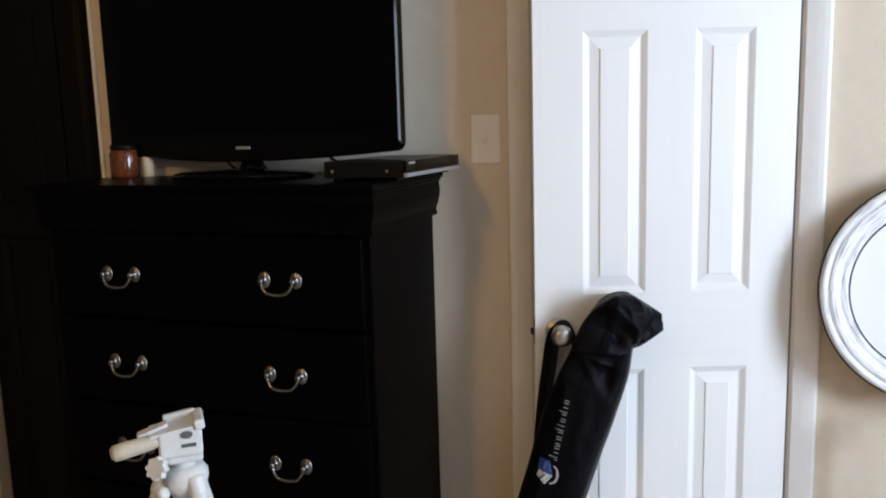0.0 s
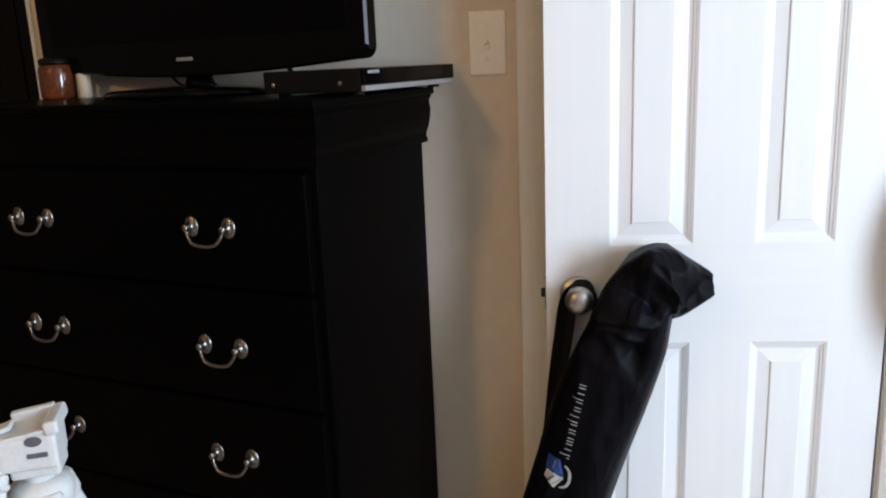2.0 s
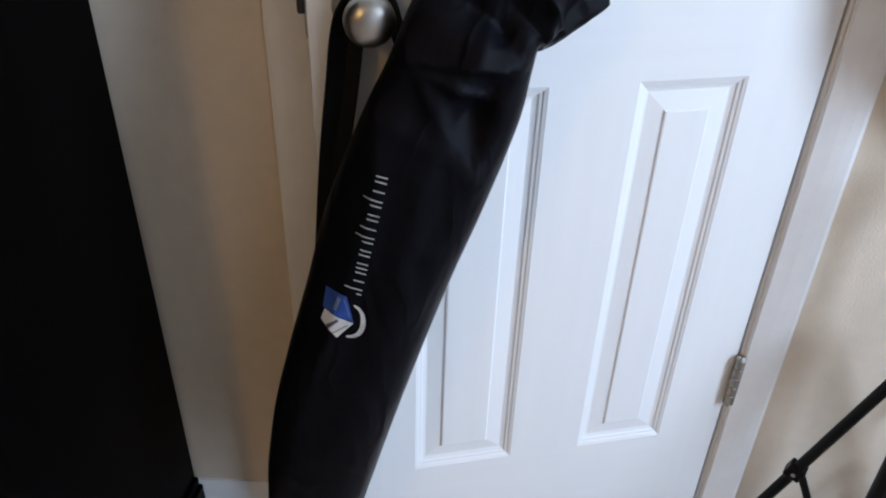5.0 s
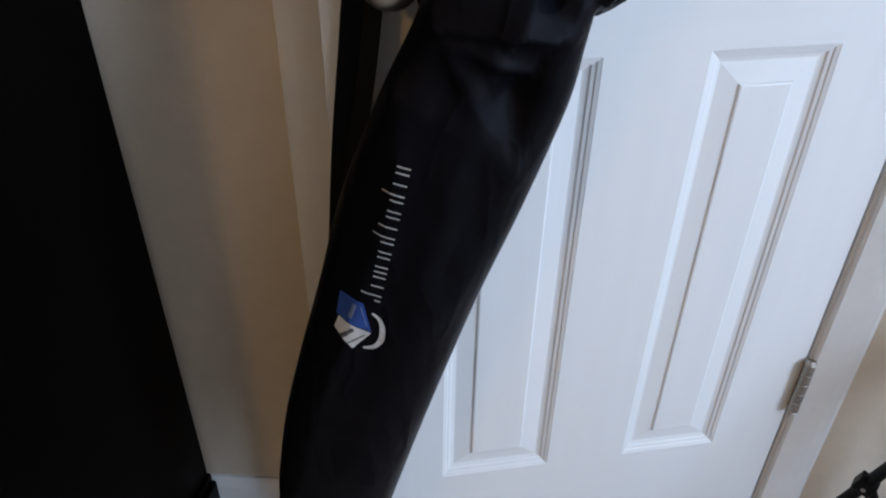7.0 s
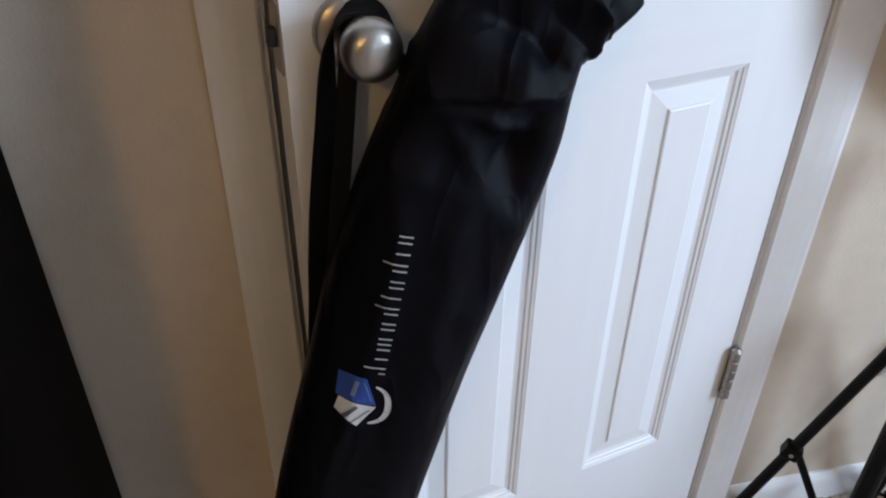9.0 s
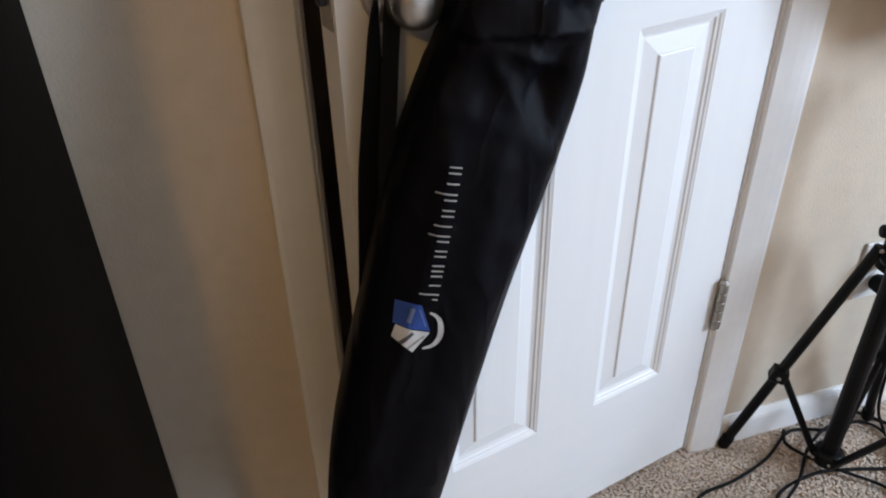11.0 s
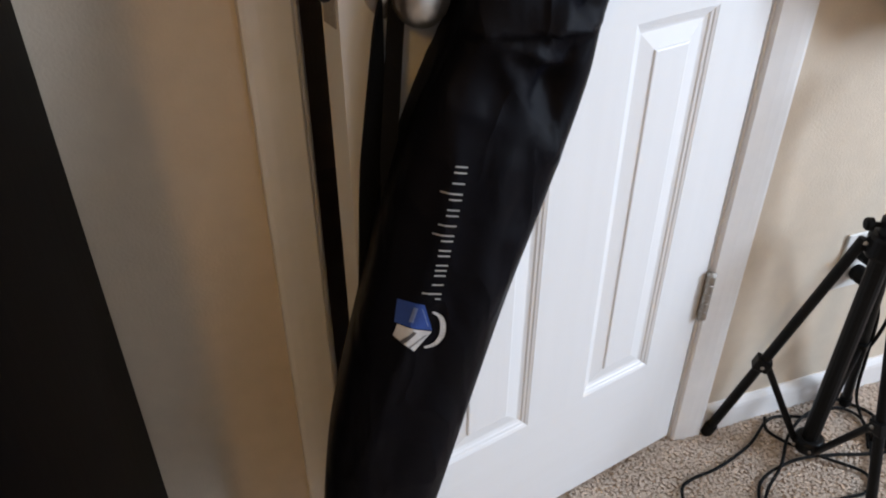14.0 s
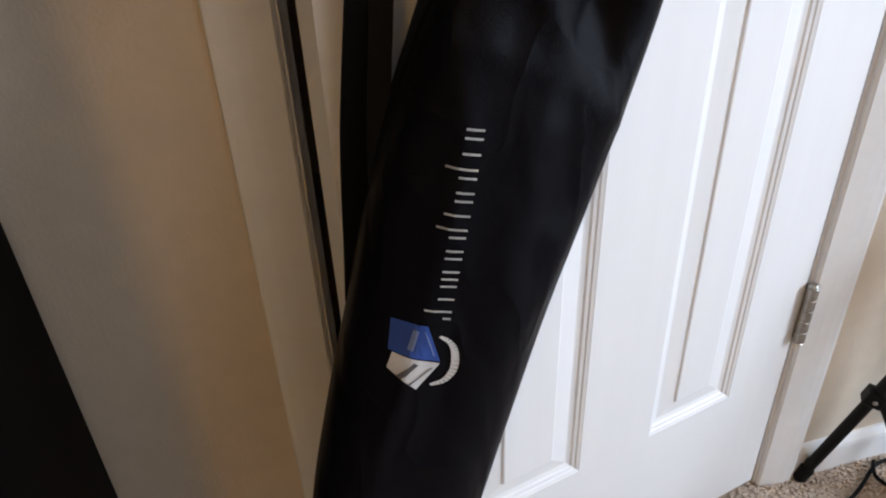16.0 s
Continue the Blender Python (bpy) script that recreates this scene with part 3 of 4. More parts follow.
bm = bmesh.new()
loops = [tv_front(0.004, 0.0, 0.020), tv_front(0.0, 0.005, 0.020), tv_front(0.0, 0.030, 0.020), tv_front(0.010, 0.038, 0.015), tv_front(0.09, 0.075, 0.0)]
vs = [[bm.verts.new(p) for p in lp] for lp in loops]
for a, c in zip(vs, vs[1:]):
    for i in range(len(a)):
        bm.faces.new((a[i], a[(i + 1) % len(a)], c[(i + 1) % len(a)], c[i]))
bm.faces.new(vs[0])
bm.faces.new(vs[-1])
part("bezel", bm, GLOSSBLACK, tv)
part("screen", box(-TW + 0.040, -0.040, -0.0015, 0.002, TB + 0.052, TB + TH - 0.036, 0.0006), SCREEN, tv)
part("maker_mark", box(-TW / 2 - 0.021, -TW / 2 + 0.021, -0.0022, 0.001, TB + 0.011, TB + 0.018), SILVER, tv, "small silver mark")
part("neck", lathe([(0.045, 0.018), (0.036, 0.024), (0.030, 0.040), (0.030, 0.075)], pose(-TW / 2, 0.035, 0) @ Matrix.Diagonal((1, 0.6, 1, 1)), 28), GLOSSBLACK, tv, smooth=True)
part("tv_base", lathe([(0.196, 0.0), (0.200, 0.004), (0.199, 0.010), (0.180, 0.015), (0.06, 0.020), (0, 0.021)], pose(-TW / 2, -0.01, 0) @ Matrix.Diagonal((1, 0.55, 1, 1)), 64), GLOSSBLACK, tv, smooth=True)
part("power_cord", tube([(-0.56, 0.055, 0.10), (-0.545, 0.05, 0.065), (-0.515, 0.06, 0.022), (-0.48, 0.10, 0.006), (-0.42, 0.14, 0.006)], 0.003), RUBBER, tv)
part("signal_cord", tube([(-0.24, 0.06, 0.10), (-0.225, 0.05, 0.055), (-0.20, 0.07, 0.03), (-0.18, 0.12, 0.02), (-0.17, 0.16, 0.02)], 0.0035), RUBBER, tv)

pl = thing("disc_player", pose(-0.842, -0.350, CT, 0, 0, -7.5), "flat black disc player with a silver strip on its front", "disc player")
part("body", box(-0.195, -0.006, 0.0, 0.340, 0.006, 0.042, 0.002), SATINBLACK, pl)
bm = box(-0.007, 0.0, 0.0, 0.340, 0.016, 0.042, 0.0015)
part("front_panel", bm, GLOSSBLACK, pl)
part("silver_strip", box(-0.007, 0.0015, 0.001, 0.339, 0.007, 0.0155, 0.001), SILVER, pl, "silver plastic strip")
part("maker_mark", box(-0.001, 0.0008, 0.012, 0.048, 0.034, 0.039), SILVER, pl, "small light mark")
for x in (-0.175, -0.03):
    for y in (0.03, 0.31):
        part("foot", lathe([(0.010, 0), (0.011, 0.001), (0.011, 0.006)], pose(x, y, 0), 16), RUBBER, pl)
for x in (-0.045, -0.175):
    part("screw", lathe([(0.0035, 0), (0.0035, 0.001), (0, 0.002)], pose(x, -0.0003, 0.020, 90, 0, 0), 12), STEEL, pl)

jar = thing("brown_jar", pose(-1.695, -0.072, CT), "glossy amber-brown glass jar standing behind the television", "jar")
part("body", lathe([(0.032, 0), (0.036, 0.003), (0.0375, 0.010), (0.0375, 0.062), (0.035, 0.070), (0.032, 0.074)], seg=36), AMBER, jar, smooth=True)
part("lid", lathe([(0.0335, 0.0745), (0.0345, 0.077), (0.034, 0.086), (0.028, 0.089), (0, 0.090)], seg=36), DARKWOOD, jar, smooth=True)
can = thing("candle", pose(-1.635, -0.06, CT), "short cream wax pillar candle", "candle")
part("wax", lathe([(0.0135, 0), (0.0145, 0.003), (0.0145, 0.050), (0.012, 0.054), (0, 0.052)], seg=28), CREAM, can, smooth=True)
part("wick", rod((0, 0, 0.052), (0.001, 0, 0.060), 0.0009, soft=0.0002, seg=8), RUBBER, can)


# ---- tall dark cabinet, added to keep the niche black ----
cab = thing("tall_cabinet", pose(-2.55, 0.335, 0), "tall dark brown wooden cabinet, added to keep the niche black", "cabinet")
part("body", box(0, 0.73, 0.02, 0.62, 0.0, 2.1, 0.004), DARKWOOD, cab)
for x0, x1 in ((0.006, 0.362), (0.368, 0.724)):
    d = part("cabinet_door", panel_leaf(x1 - x0, 1.98, (0.07, x1 - x0 - 0.07), (0.08, 1.02, 1.12, 1.90), 0.02), DARKWOOD, cab)
    d.location = (x0, -0.001, 0.08)
    part("handle", lathe([(0.006, 0), (0.005, 0.008), (0.011, 0.016), (0.010, 0.022), (0, 0.025)], pose(0.325 if x0 < 0.1 else 0.03, 0, 1.0, 90, 0, 0), 18), DARKWOOD, d)


# ---- white tripod in front of the chest ----
TPX, TPY = -1.131, -0.807
tp = thing("camera_tripod", pose(TPX, TPY, 0, 0, 0, 32.7), "small white plastic camera tripod with a pan head", "tripod")
PXM = 0.00091


def tz(y):
    return 0.926 - (y - 757) * PXM


def tx(x):
    return (x - 298) * PXM


bm = box(tx(256), tx(334), -0.032, 0.032, tz(800), tz(748), 0.008, 3)
box(tx(268), tx(333), -0.026, 0.026, tz(814), tz(796), 0.006, 3, bm=bm)
part("pan_head", bm, HEADWHITE, tp, smooth=False)
bm = box(tx(240), tx(332), -0.030, 0.030, tz(748), tz(742), 0.003)
box(tx(320), tx(340), -0.034, 0.034, tz(752), tz(732), 0.006, 3, bm=bm)
box(tx(268), tx(326), 0.022, 0.034, tz(744), tz(729), 0.003, bm=bm)
bmesh.ops.rotate(bm, verts=bm.verts, cent=(tx(320), 0, tz(745)), matrix=Euler((0, radians(-7), 0)).to_matrix())
part("quick_plate", bm, HEADWHITE, tp)
bm = box(-0.026, 0.026, -0.012, 0.012, -0.0035, 0.0035, 0.003)
bmesh.ops.rotate(bm, verts=bm.verts, cent=(0, 0, 0), matrix=Euler((0, radians(-17), 0)).to_matrix())
bmesh.ops.translate(bm, verts=bm.verts, vec=(tx(248), -0.004, tz(748)))
part("plate_lever", bm, HEADWHITE, tp)
part("level_window", lathe([(0.010, 0), (0.010, 0.001), (0, 0.0015)], pose(tx(306), -0.0322, tz(756), 90, 0, 0) @ Matrix.Diagonal((1, 0.65, 1, 1)), 24), PRINTGREY, tp, "grey oval inset")
part("slot", box(tx(296), tx(322), -0.0335, -0.031, tz(780), tz(773), 0.0008), PRINTGREY, tp, "dark slot")
part("pan_handle", lathe([(0.007, 0.0), (0.007, 0.012), (0.0105, 0.014), (0.0125, 0.03), (0.0142, 0.075), (0.0135, 0.088), (0.008, 0.0935), (0, 0.094)],
     along((tx(276), -0.014, tz(763)), (tx(178), -0.032, tz(772)))[0], 28), GRIP, tp, "cream ribbed grip", smooth=True)
bm = bmesh.new()
star = []
for k in range(48):
    a = 2 * math.pi * k / 48
    r = 0.0185 + 0.0022 * math.cos(8 * a)
    star.append((r * math.cos(a), r * math.sin(a)))
lo, hi, cap = ([bm.verts.new((x * s, y * s, z)) for x, y in star] for s, z in ((0.9, 0.0), (1.0, 0.004), (0.93, 0.014)))
for a, c in ((lo, hi), (hi, cap)):
    for i in range(48):
        bm.faces.new((a[i], a[(i + 1) % 48], c[(i + 1) % 48], c[i]))
bm.faces.new(lo)
bm.faces.new(cap)
bm.transform(pose(tx(256), -0.030, tz(813), 70, 0, -38))
part("tilt_knob", bm, HEADWHITE, tp, "white fluted knob")
part("neck", lathe([(0.020, tz(840)), (0.0215, tz(836)), (0.0205, tz(815)), (0.023, tz(806))], seg=32), HEADWHITE, tp, smooth=True)
part("shoulder", lathe([(0.020, tz(900)), (0.024, tz(880)), (0.036, tz(866)), (0.0395, tz(852)), (0.039, tz(838)), (0.033, tz(828)), (0.022, tz(823)), (0, tz(822))], seg=40), HEADWHITE, tp, smooth=True)
part("column", rod((0, 0, 0.36), (0, 0, tz(890)), 0.0125), HEADWHITE, tp)
part("lock_knob", lathe([(0.010, 0), (0.0115, 0.002), (0.0115, 0.014), (0.009, 0.017), (0, 0.0175)], along((tx(263), -0.03, tz(861)), (tx(240), -0.045, tz(862)))[0], 20), HEADWHITE, tp, smooth=True)
for a in (-62, 58, 178):
    d = Vector((math.cos(radians(a)), math.sin(radians(a)), 0))
    top, mid, foot = d * 0.036 + Vector((0, 0, tz(852))), d * 0.20 + Vector((0, 0, 0.44)), d * 0.345 + Vector((0, 0, 0.012))
    bm = rod(top, mid, 0.012, 0.0115)
    m, _ = along(top, mid)
    lathe([(0.014, -0.012), (0.0155, -0.008), (0.0155, 0.018), (0.013, 0.024)], m, 20, bm)
    lg = part("leg", bm, HEADWHITE, tp)
    part("lower_tube", rod(mid - (mid - top).normalized() * 0.01, foot, 0.0085, 0.008), SILVER, lg)
    m, _ = along(foot + (mid - foot).normalized() * 0.02, foot)
    part("rubber_foot", lathe([(0.009, 0), (0.012, 0.006), (0.012, 0.018), (0.008, 0.030)], m, 18), RUBBER, lg)


# ---- light stand by the mirror ----
LX, LY = 0.209, -0.116
ls = thing("light_stand", pose(LX, LY, 0), "black folding light stand with three braced legs", "light stand")
part("pole", rod((0, 0, 0.030), (0, 0, 0.540), 0.0150), STAND, ls)
part("upper_pole", rod((0, 0, 0.535), (0, 0, 0.755), 0.0120), STAND, ls)
bm = lathe([(0.016, 0.452), (0.027, 0.454), (0.029, 0.460), (0.029, 0.487), (0.026, 0.492), (0.019, 0.494), (0.019, 0.517), (0.016, 0.520)], seg=28)
part("collar", bm, SATINBLACK, ls)
part("collar_knob", lathe([(0.004, 0), (0.004, 0.012), (0.010, 0.014), (0.010, 0.022), (0.008, 0.025), (0, 0.026)], pose(-0.014, 0.008, 0.507, 90, 0, -115), 18), RUBBER, ls)
part("section_clamp", lathe([(0.012, 0.70), (0.018, 0.702), (0.018, 0.740), (0.013, 0.743)], seg=24), SATINBLACK, ls)
part("clamp_knob", lathe([(0.005, 0), (0.005, 0.012), (0.013, 0.014), (0.014, 0.030), (0.011, 0.034), (0, 0.035)], pose(0.012, 0.008, 0.721, 90, 0, 120), 18), RUBBER, ls)
part("brace_hub", lathe([(0.016, 0.022), (0.024, 0.024), (0.026, 0.030), (0.026, 0.046), (0.022, 0.050), (0.016, 0.051)], seg=24), SATINBLACK, ls)
for a in (145, 265, 25):
    d = Vector((math.cos(radians(a)), math.sin(radians(a)), 0))
    side = Vector((-d.y, d.x, 0))
    top, foot = d * 0.032 + Vector((0, 0, 0.478)), d * 0.172 + Vector((0, 0, 0.014))
    lg = part("leg", rod(top, foot, 0.0087), STAND, ls)
    m, _ = along(top + (foot - top) * 0.962, foot)
    part("rubber_foot", lathe([(0.0105, 0), (0.0112, 0.002), (0.0112, 0.024), (0.008, 0.029), (0, 0.030)], m, 18), RUBBER, lg)
    joint = top + (foot - top) * 0.60
    bm = box(-0.006, 0.006, -0.0135, 0.0135, -0.012, 0.012, 0.002)
    bm.transform(Matrix.Translation(joint) @ (foot - top).to_track_quat("Z", "Y").to_matrix().to_4x4() @ Matrix.Diagonal((1.9, 1, 1, 1)))
    part("brace_clamp", bm, SATINBLACK, lg)
    part("brace", rod(joint - d * 0.008, d * 0.024 + Vector((0, 0, 0.036)), 0.0062), STAND, lg)
    for q in (joint, d * 0.026 + Vector((0, 0, 0.036)), top):
        part("rivet", lathe([(0.0036, 0), (0.0036, 0.001), (0.002, 0.0022), (0, 0.0024)], along(q - side * 0.0128 - d * 0.004, q - side * 0.03)[0] if a == 265 else along(q + side * 0.0128, q + side * 0.03)[0], 12), STEEL, lg)

# cables on the carpet
CABLES = [
    [(-0.06, -0.20, 0.009), (-0.039, -0.122, 0.010), (-0.010, -0.100, 0.009), (0.056, -0.092, 0.009), (0.139, -0.067, 0.009), (0.205, -0.030, 0.010), (0.243, -0.028, 0.010), (0.288, -0.047, 0.012), (0.360, -0.045, 0.009), (0.382, -0.087, 0.009), (0.343, -0.145, 0.009)],
    [(0.05, -0.24, 0.009), (0.086, -0.167, 0.009), (0.123, -0.136, 0.010), (0.198, -0.126, 0.013), (0.267, -0.138, 0.012), (0.328, -0.155, 0.010), (0.385, -0.170, 0.014)],
    [(0.205, -0.024, 0.016), (0.190, -0.050, 0.014), (0.205, -0.085, 0.013), (0.240, -0.135, 0.016), (0.295, -0.190, 0.010), (0.267, -0.222, 0.009), (0.209, -0.220, 0.009), (0.14, -0.25, 0.009)],
    [(0.300, -0.040, 0.016), (0.262, -0.052, 0.017), (0.215, -0.078, 0.014), (0.160, -0.129, 0.016), (0.104, -0.165, 0.012), (0.06, -0.21, 0.009)],
]
for line in CABLES:
    tagged(part("cable", tube([(x - 0.017, y - 0.004, z) for x, y, z in line], 0.0030, 10, n=8), RUBBER, smooth=True), "thin black power cable curled on the carpet", "cable", "cables on the carpet")
tagged(part("cable", tube([(0.303, -0.046, 0.324), (0.303, -0.060, 0.318), (0.312, -0.075, 0.27), (0.330, -0.072, 0.17), (0.345, -0.072, 0.07), (0.365, -0.085, 0.014), (0.345, -0.130, 0.010), (0.300, -0.185, 0.010), (0.255, -0.235, 0.009)], 0.0030, 10, n=8), RUBBER, smooth=True),
       "thin black power cable hanging from the socket", "cable", "cables on the carpet")
tagged(part("cable", tube([(0.303, -0.046, 0.366), (0.303, -0.066, 0.360), (0.322, -0.085, 0.31), (0.326, -0.078, 0.22), (0.310, -0.064, 0.14), (0.318, -0.044, 0.05), (0.365, -0.045, 0.012), (0.392, -0.085, 0.010), (0.385, -0.165, 0.012)], 0.0034, 10, n=8), RUBBER, smooth=True),
       "thin black power cable hanging from the socket", "cable", "cables on the carpet")
ad = thing("power_adapter", pose(0.372, -0.150, 0.004, 0, 0, -50), "black power adapter brick lying on the carpet", "power adapter")
part("body", box(-0.032, 0.032, -0.018, 0.018, 0.0, 0.026, 0.005, 3), SATINBLACK, ad)
part("strain_relief", lathe([(0.006, 0), (0.0055, 0.010), (0.0035, 0.018)], pose(0.031, 0, 0.013, 0, 90, 0), 14), RUBBER, ad)


# ---- black bag on the door knob ----
BAG = [  # the two edges of the flattened bag: across, out from the door, height; and half its thickness
    ((-0.066, 0.036, 0.125), (-0.040, 0.086, 0.125), 0.026),
    ((-0.084, 0.032, 0.145), (-0.030, 0.094, 0.145), 0.042),
    ((-0.086, 0.030, 0.220), (-0.002, 0.094, 0.220), 0.050),
    ((-0.081, 0.030, 0.340), (0.032, 0.098, 0.340), 0.053),
    ((-0.067, 0.030, 0.450), (0.065, 0.098, 0.450), 0.055),
    ((-0.042, 0.030, 0.550), (0.096, 0.098, 0.550), 0.057),
    ((-0.012, 0.030, 0.650), (0.128, 0.098, 0.650), 0.058),
    ((0.014, 0.034, 0.750), (0.164, 0.098, 0.750), 0.057),
    ((0.050, 0.044, 0.850), (0.195, 0.099, 0.848), 0.053),
    ((0.076, 0.054, 0.910), (0.203, 0.103, 0.902), 0.048),
    ((0.098, 0.062, 0.966), (0.204, 0.110, 0.926), 0.044),
    ((0.130, 0.068, 1.014), (0.208, 0.092, 0.918), 0.043),
    ((0.164, 0.070, 1.040), (0.220, 0.074, 0.918), 0.042),
    ((0.204, 0.070, 1.040), (0.238, 0.068, 0.926), 0.037),
    ((0.243, 0.068, 1.016), (0.257, 0.066, 0.938), 0.033),
    ((0.275, 0.066, 0.994), (0.276, 0.064, 0.953), 0.025),
]
BEND = Vector((0.203, 0.917))   # the inner corner from which the creases spread


def bag_surface():
    lefts = spline([(a[0], -a[1], a[2]) for a, _, _ in BAG], 12)
    rights = spline([(c[0], -c[1], c[2]) for _, c, _ in BAG], 12)
    thick = spline([(h, 0, 0) for _, _, h in BAG], 12)
    n, seg = len(lefts), 96
    bm = bmesh.new()
    rings = []
    mids = [(a + c) / 2 for a, c in zip(lefts, rights)]
    for i in range(n):
        c, half, h = mids[i], (rights[i] - lefts[i]) / 2, thick[i].x
        t = (mids[min(i + 1, n - 1)] - mids[max(i - 1, 0)]).normalized()
        out = half.cross(t).normalized()
        if out.y > 0:
            out = -out
        ring = []
        for k in range(seg):
            a = 2 * math.pi * k / seg
            ca, sa = math.cos(a), math.sin(a)
            p = c + half * (math.copysign(abs(ca) ** 0.72, ca)) + out * (math.copysign(abs(sa) ** 0.66, sa) * h)
            way = (half.normalized() * ca + out * sa).normalized()
            face = min(1.0, max(0.0, abs(sa) - 0.22) / 0.45) * (1 - 0.85 * min(1.0, max(0.0, (ca - 0.55) / 0.28)))
            q = Vector((p.x * 8 - p.z * 2.2, p.y * 10 + 3, p.z * 4.5))
            wob = 0.0030 * noise.noise(q) * (0.35 + 0.65 * face)
            # slack ridges that run down the cloth
            ridge = 1 - abs(noise.noise(Vector((p.x * 15 - p.z * 4.4, p.y * 8 + 7, p.z * 2.2))))
            wob += 0.0115 * face * (ridge ** 3 - 0.45) * (0.45 + 0.55 * min(1.0, max(0.0, (p.z - 0.40) / 0.35)))
            # creases spreading from the inner corner of the bend
            d = Vector((p.x, p.z)) - BEND
            fan = math.atan2(d.y, d.x) * 3.6 + 1.2 * noise.noise(Vector((p.x * 9, p.z * 9, 4)))
            tri = abs((fan / math.pi) % 2 - 1)
            near = math.exp(-((d.length - 0.055) / 0.075) ** 2)
            wob += 0.038 * near * face * (tri - 0.5)
            # short level folds down the side below the bend
            cross = 1 - abs(noise.noise(Vector((p.x * 8 + 3, p.y * 6, p.z * 17 + p.x * 12))))
            low = math.exp(-((p.z - 0.80) / 0.10) ** 2) * max(0.0, ca)
            wob += 0.017 * max(near, low) * face * (cross ** 4 - 0.35)
            p = p + way * wob
            p.y = min(p.y, -0.003)
            ring.append(bm.verts.new(p))
        rings.append(ring)
    for a, c in zip(rings, rings[1:]):
        for k in range(seg):
            bm.faces.new((a[k], a[(k + 1) % seg], c[(k + 1) % seg], c[k]))
    bm.faces.new(rings[0])
    # gathered mouth: the cloth is drawn in towards the middle
    inner, last = rings[-1], None
    mid = sum((v.co for v in inner), Vector()) / seg
    for shrink, push in ((0.82, 0.003), (0.55, 0.001), (0.25, -0.005)):
        ring = [bm.verts.new(mid + (v.co - mid) * (shrink + 0.08 * math.sin(9 * k * 2 * math.pi / seg)) + Vector((push, 0, -0.2 * push))) for k, v in enumerate(rings[-1])]
        src = last or inner
        for k in range(seg):
            bm.faces.new((src[k], src[(k + 1) % seg], ring[(k + 1) % seg], ring[k]))
        last = ring
    bm.faces.new(last)
    return bm


from mathutils.bvhtree import BVHTree

bag = thing("tripod_bag", DOOR, "long black nylon tripod bag hanging from the door knob", "bag")
bm = bag_surface()
bmesh.ops.recalc_face_normals(bm, faces=bm.faces)
tree = BVHTree.FromBMesh(bm)
cloth = part("cloth", bm, NYLON, bag, smooth=True)


def on_bag(u, z, lift=0.0008):
    hit, nrm, _, _ = tree.ray_cast(Vector((u, -0.6, z)), Vector((0, 1, 0)))
    return hit + nrm * lift if hit else Vector((u, -0.1, z))


def decal(name, corners, material, parent, lift=0.0008, cuts=8):
    """A printed patch laid on the cloth: a quadrilateral of (u, z) corners."""
    bm = bmesh.new()
    a, b2, c, d = (Vector((*q, 0)) for q in corners)
    grid = []
    for i in range(cuts + 1):
        row = []
        for j in range(cuts + 1):
            s, t = i / cuts, j / cuts
            q = (a * (1 - s) + b2 * s) * (1 - t) + (d * (1 - s) + c * s) * t
            row.append(bm.verts.new(on_bag(q.x, q.y, lift)))
        grid.append(row)
    for i in range(cuts):
        for j in range(cuts):
            bm.faces.new((grid[i][j], grid[i + 1][j], grid[i + 1][j + 1], grid[i][j + 1]))
    return part(name, bm, material, parent)


# printed mark: a blue and white cube with a curved white shade, then a row of upright strokes
decal("printed_mark", [(-0.0025, 0.6672), (0.0168, 0.6640), (0.0226, 0.6315), (-0.0080, 0.6415)], PRINTBLUE, cloth, 0.0010)
decal("printed_mark", [(-0.0060, 0.6400), (0.0224, 0.6300), (0.0039, 0.6086), (-0.0111, 0.6263)], PRINTWHITE, cloth, 0.0010)
decal("printed_mark", [(-0.0070, 0.6212), (0.0050, 0.6334), (0.0074, 0.6312), (-0.0046, 0.6190)], PRINTGREY, cloth, 0.0016, 4)
decal("printed_mark", [(-0.0014, 0.6142), (0.0165, 0.6276), (0.0171, 0.6268), (-0.0008, 0.6134)], PRINTGREY, cloth, 0.0016, 4)
decal("printed_mark", [(0.0027, 0.6447), (0.0085, 0.6611), (0.0113, 0.6601), (0.0055, 0.6437)], PRINTPALE, cloth, 0.0016, 4)
decal("printed_mark", [(0.0142, 0.6597), (0.0186, 0.6374), (0.0194, 0.6375), (0.0150, 0.6598)], PRINTPALE, cloth, 0.0016, 4)
arc = spline([(0.0235, 0.6528, 0), (0.0291, 0.6462, 0), (0.0304, 0.6375, 0), (0.0285, 0.6249, 0), (0.0223, 0.6158, 0), (0.0136, 0.6127, 0)], 4)
for n, (p, q) in enumerate(zip(arc, arc[1:])):
    wide = [-0.0052 * math.sin(math.pi * (0.12 + 0.78 * k / len(arc))) for k in (n, n + 1)]
    side = Vector((q.y - p.y, p.x - q.x, 0)).normalized()
    a, c = p + side * wide[0], q + side * wide[1]
    decal("printed_mark", [(p.x, p.y), (a.x, a.y), (c.x, c.y), (q.x, q.y)], PRINTWHITE, cloth, 0.0010, 3)
BASE, WAY = Vector((0.0320, 0.6668)), Vector((0.0329, 0.1477)).normalized()
UPW = Vector((-0.0172, 0.0040)).normalized()
at_s = 0.0
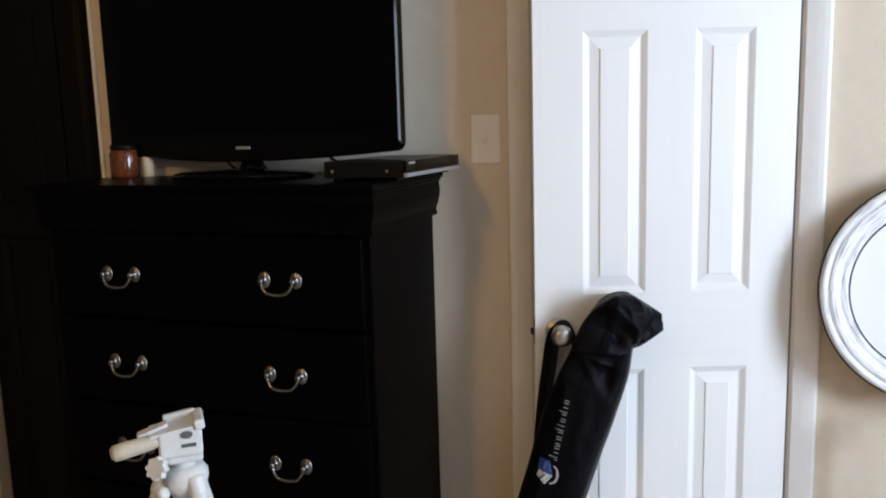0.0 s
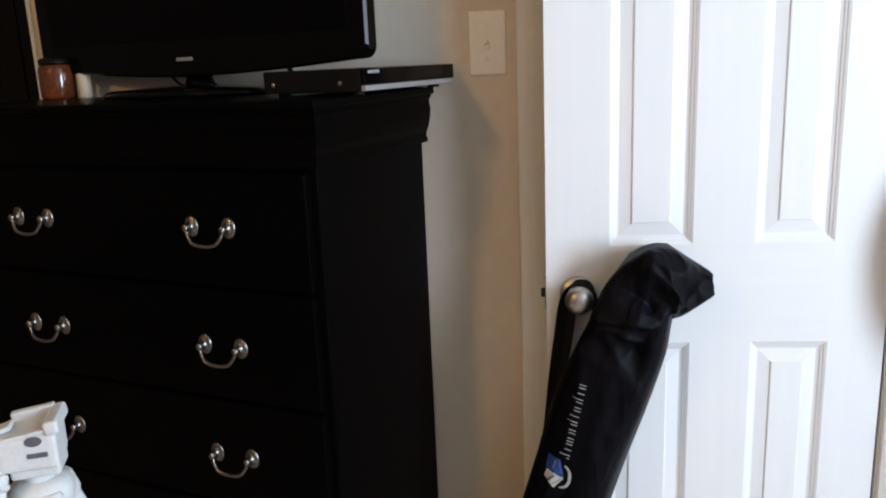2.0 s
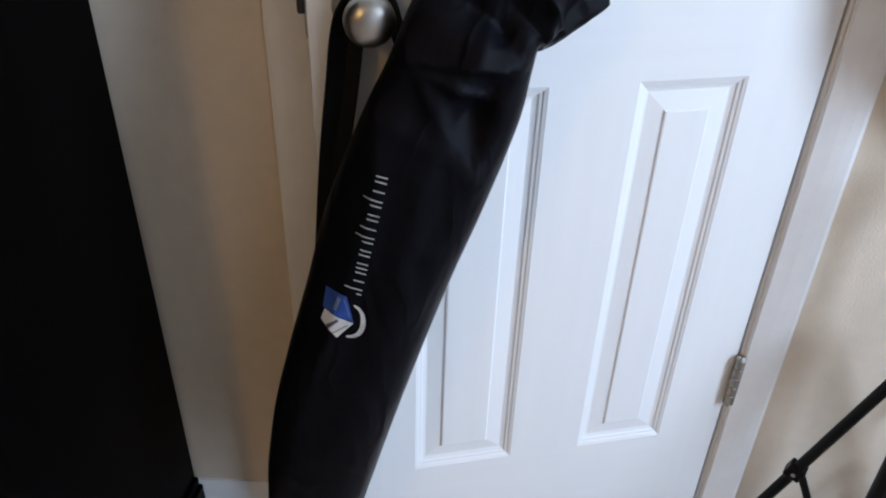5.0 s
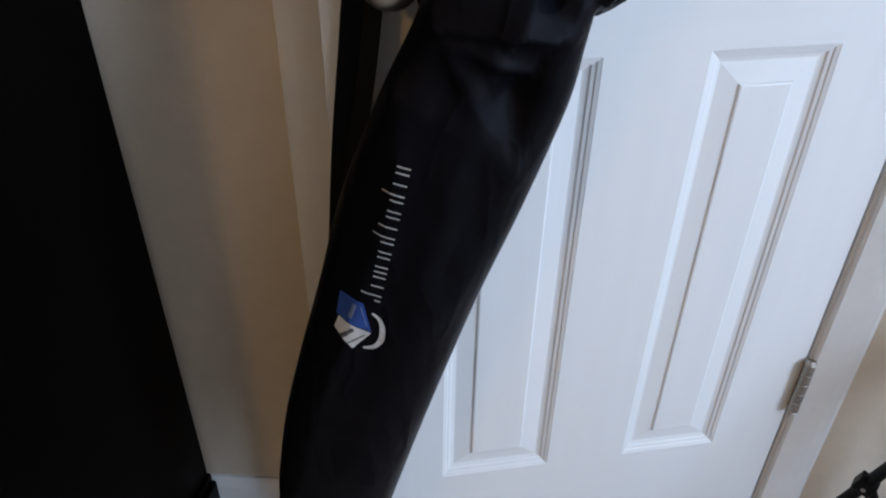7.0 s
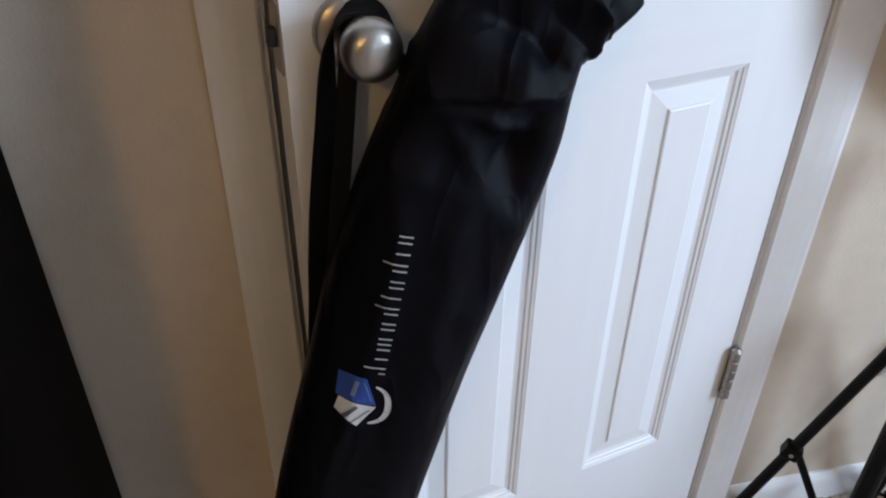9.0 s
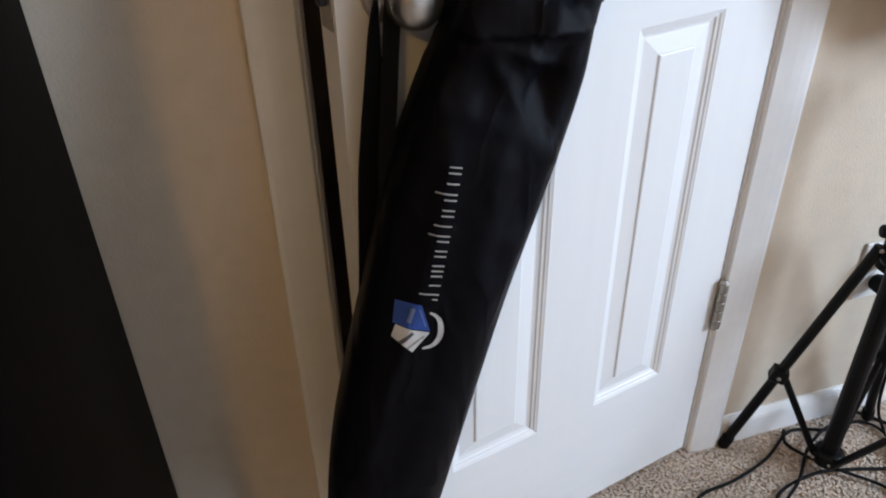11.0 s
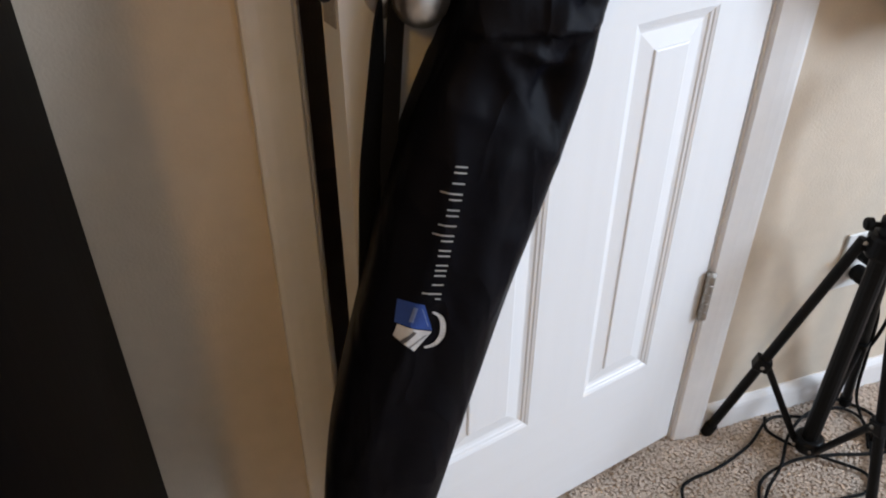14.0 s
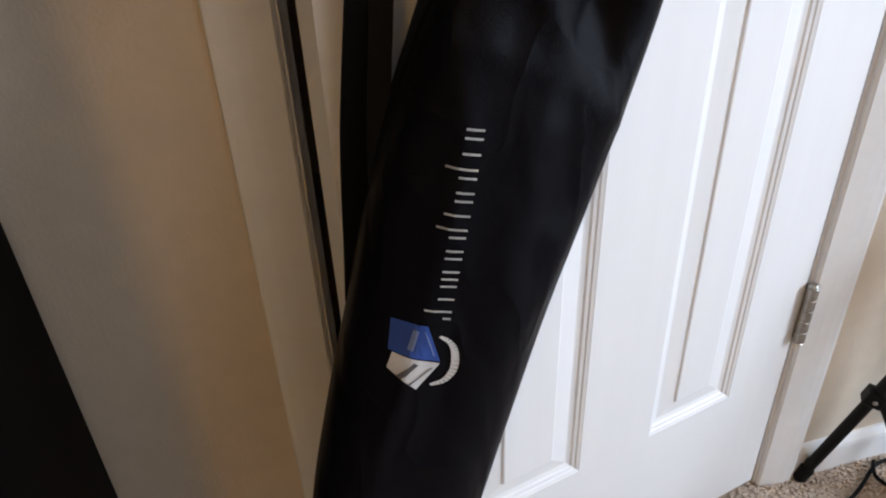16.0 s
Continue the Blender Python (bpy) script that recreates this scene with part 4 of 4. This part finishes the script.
for tall, strokes in ((1.0, 2), (0.62, 1), (0.62, 3), (0.62, 2), (1.0, 2), (0.85, 1), (0.62, 2), (1.0, 2), (0.62, 1), (0.62, 2)):
    for k in range(strokes):
        p0 = BASE + WAY * (at_s + 0.0058 * k)
        tip = UPW * 0.0180 * (tall if k == strokes - 1 or tall < 0.7 else 0.3 if strokes == 2 and at_s == 0 else 0.62)
        q = [p0, p0 + WAY * 0.0016, p0 + WAY * 0.0016 + tip, p0 + tip]
        decal("printed_bar", [(x.x, x.y) for x in q], PRINTLETTER, cloth, 0.0010, 3)
    at_s += 0.0058 * strokes + 0.0046

# the carrying strap, looped over the knob
def ribbon(points, width, thick, wide_dir):
    line = spline(points, 10)
    bm = bmesh.new()
    rings = []
    for i, p in enumerate(line):
        d = (line[min(i + 1, len(line) - 1)] - line[max(i - 1, 0)]).normalized()
        w = Vector(wide_dir(i / (len(line) - 1)))
        w = (w - d * w.dot(d)).normalized()
        nrm = d.cross(w)
        rings.append([bm.verts.new(p + w * (width / 2 * a) + nrm * (thick / 2 * c)) for a, c in ((-1, -1), (1, -1), (1, 1), (-1, 1))])
    for a, c in zip(rings, rings[1:]):
        for k in range(4):
            bm.faces.new((a[k], a[(k + 1) % 4], c[(k + 1) % 4], c[k]))
    bm.faces.new(rings[0])
    bm.faces.new(rings[-1])
    return bm


part("strap", ribbon([(0.000, -0.026, 0.640), (0.006, -0.022, 0.690), (0.011, -0.019, 0.740), (0.018, -0.018, 0.805), (0.025, -0.018, 0.870), (0.029, -0.019, 0.920), (0.034, -0.021, 0.948), (0.045, -0.024, 0.962), (0.058, -0.025, 0.965), (0.071, -0.026, 0.960), (0.080, -0.029, 0.943), (0.088, -0.036, 0.913), (0.098, -0.050, 0.878)],
     0.029, 0.002, lambda f: (1 - 0.45 * min(1, max(0, (f - 0.22) / 0.28)), 0.25 + 0.75 * min(1, max(0, (f - 0.22) / 0.28)), 0.1)), WEBBING, bag, "black webbing strap")
part("strap", ribbon([(0.010, -0.060, 0.730), (0.022, -0.040, 0.785), (0.036, -0.026, 0.850), (0.045, -0.020, 0.908), (0.051, -0.0185, 0.945)],
     0.016, 0.002, lambda f: (0.9, -0.5, 0.078)), WEBBING, bag, "black webbing strap")


# ---- carpet pile where the camera looks down at it ----
rnd = random.Random(3)
verts, faces = [], []
for i in range(178):
    for j in range(128):
        x = -0.24 + (i + rnd.random()) * 0.0050
        y = -0.640 + (j + rnd.random()) * 0.0050
        if y > -0.013 and not (-0.60 < x < 0.0):
            continue
        h = 0.0030 + 0.0012 * rnd.random() + 0.0022 * noise.noise(Vector((x * 14, y * 14, 0))) + 0.0010 * noise.noise(Vector((x * 60, y * 60, 5)))
        lx, ly, a = rnd.uniform(-0.003, 0.003), rnd.uniform(-0.003, 0.003), rnd.random() * 6.28
        k = len(verts)
        for t in range(3):
            verts.append((x + 0.0046 * math.cos(a + 2.094 * t), y + 0.0046 * math.sin(a + 2.094 * t), -0.001))
        for t in range(3):
            verts.append((x + lx + 0.0036 * math.cos(a + 0.7 + 2.094 * t), y + ly + 0.0036 * math.sin(a + 0.7 + 2.094 * t), h))
        faces += [(k, k + 1, k + 4, k + 3), (k + 1, k + 2, k + 5, k + 4), (k + 2, k, k + 3, k + 5), (k + 3, k + 4, k + 5)]
me = bpy.data.meshes.new("carpet_pile")
me.from_pydata(verts, [], faces)
me.materials.append(PILE)
pile = new("carpet_pile", me)
pile.parent = floor
tagged(pile, "short twisted beige carpet tufts", kind="stuff")
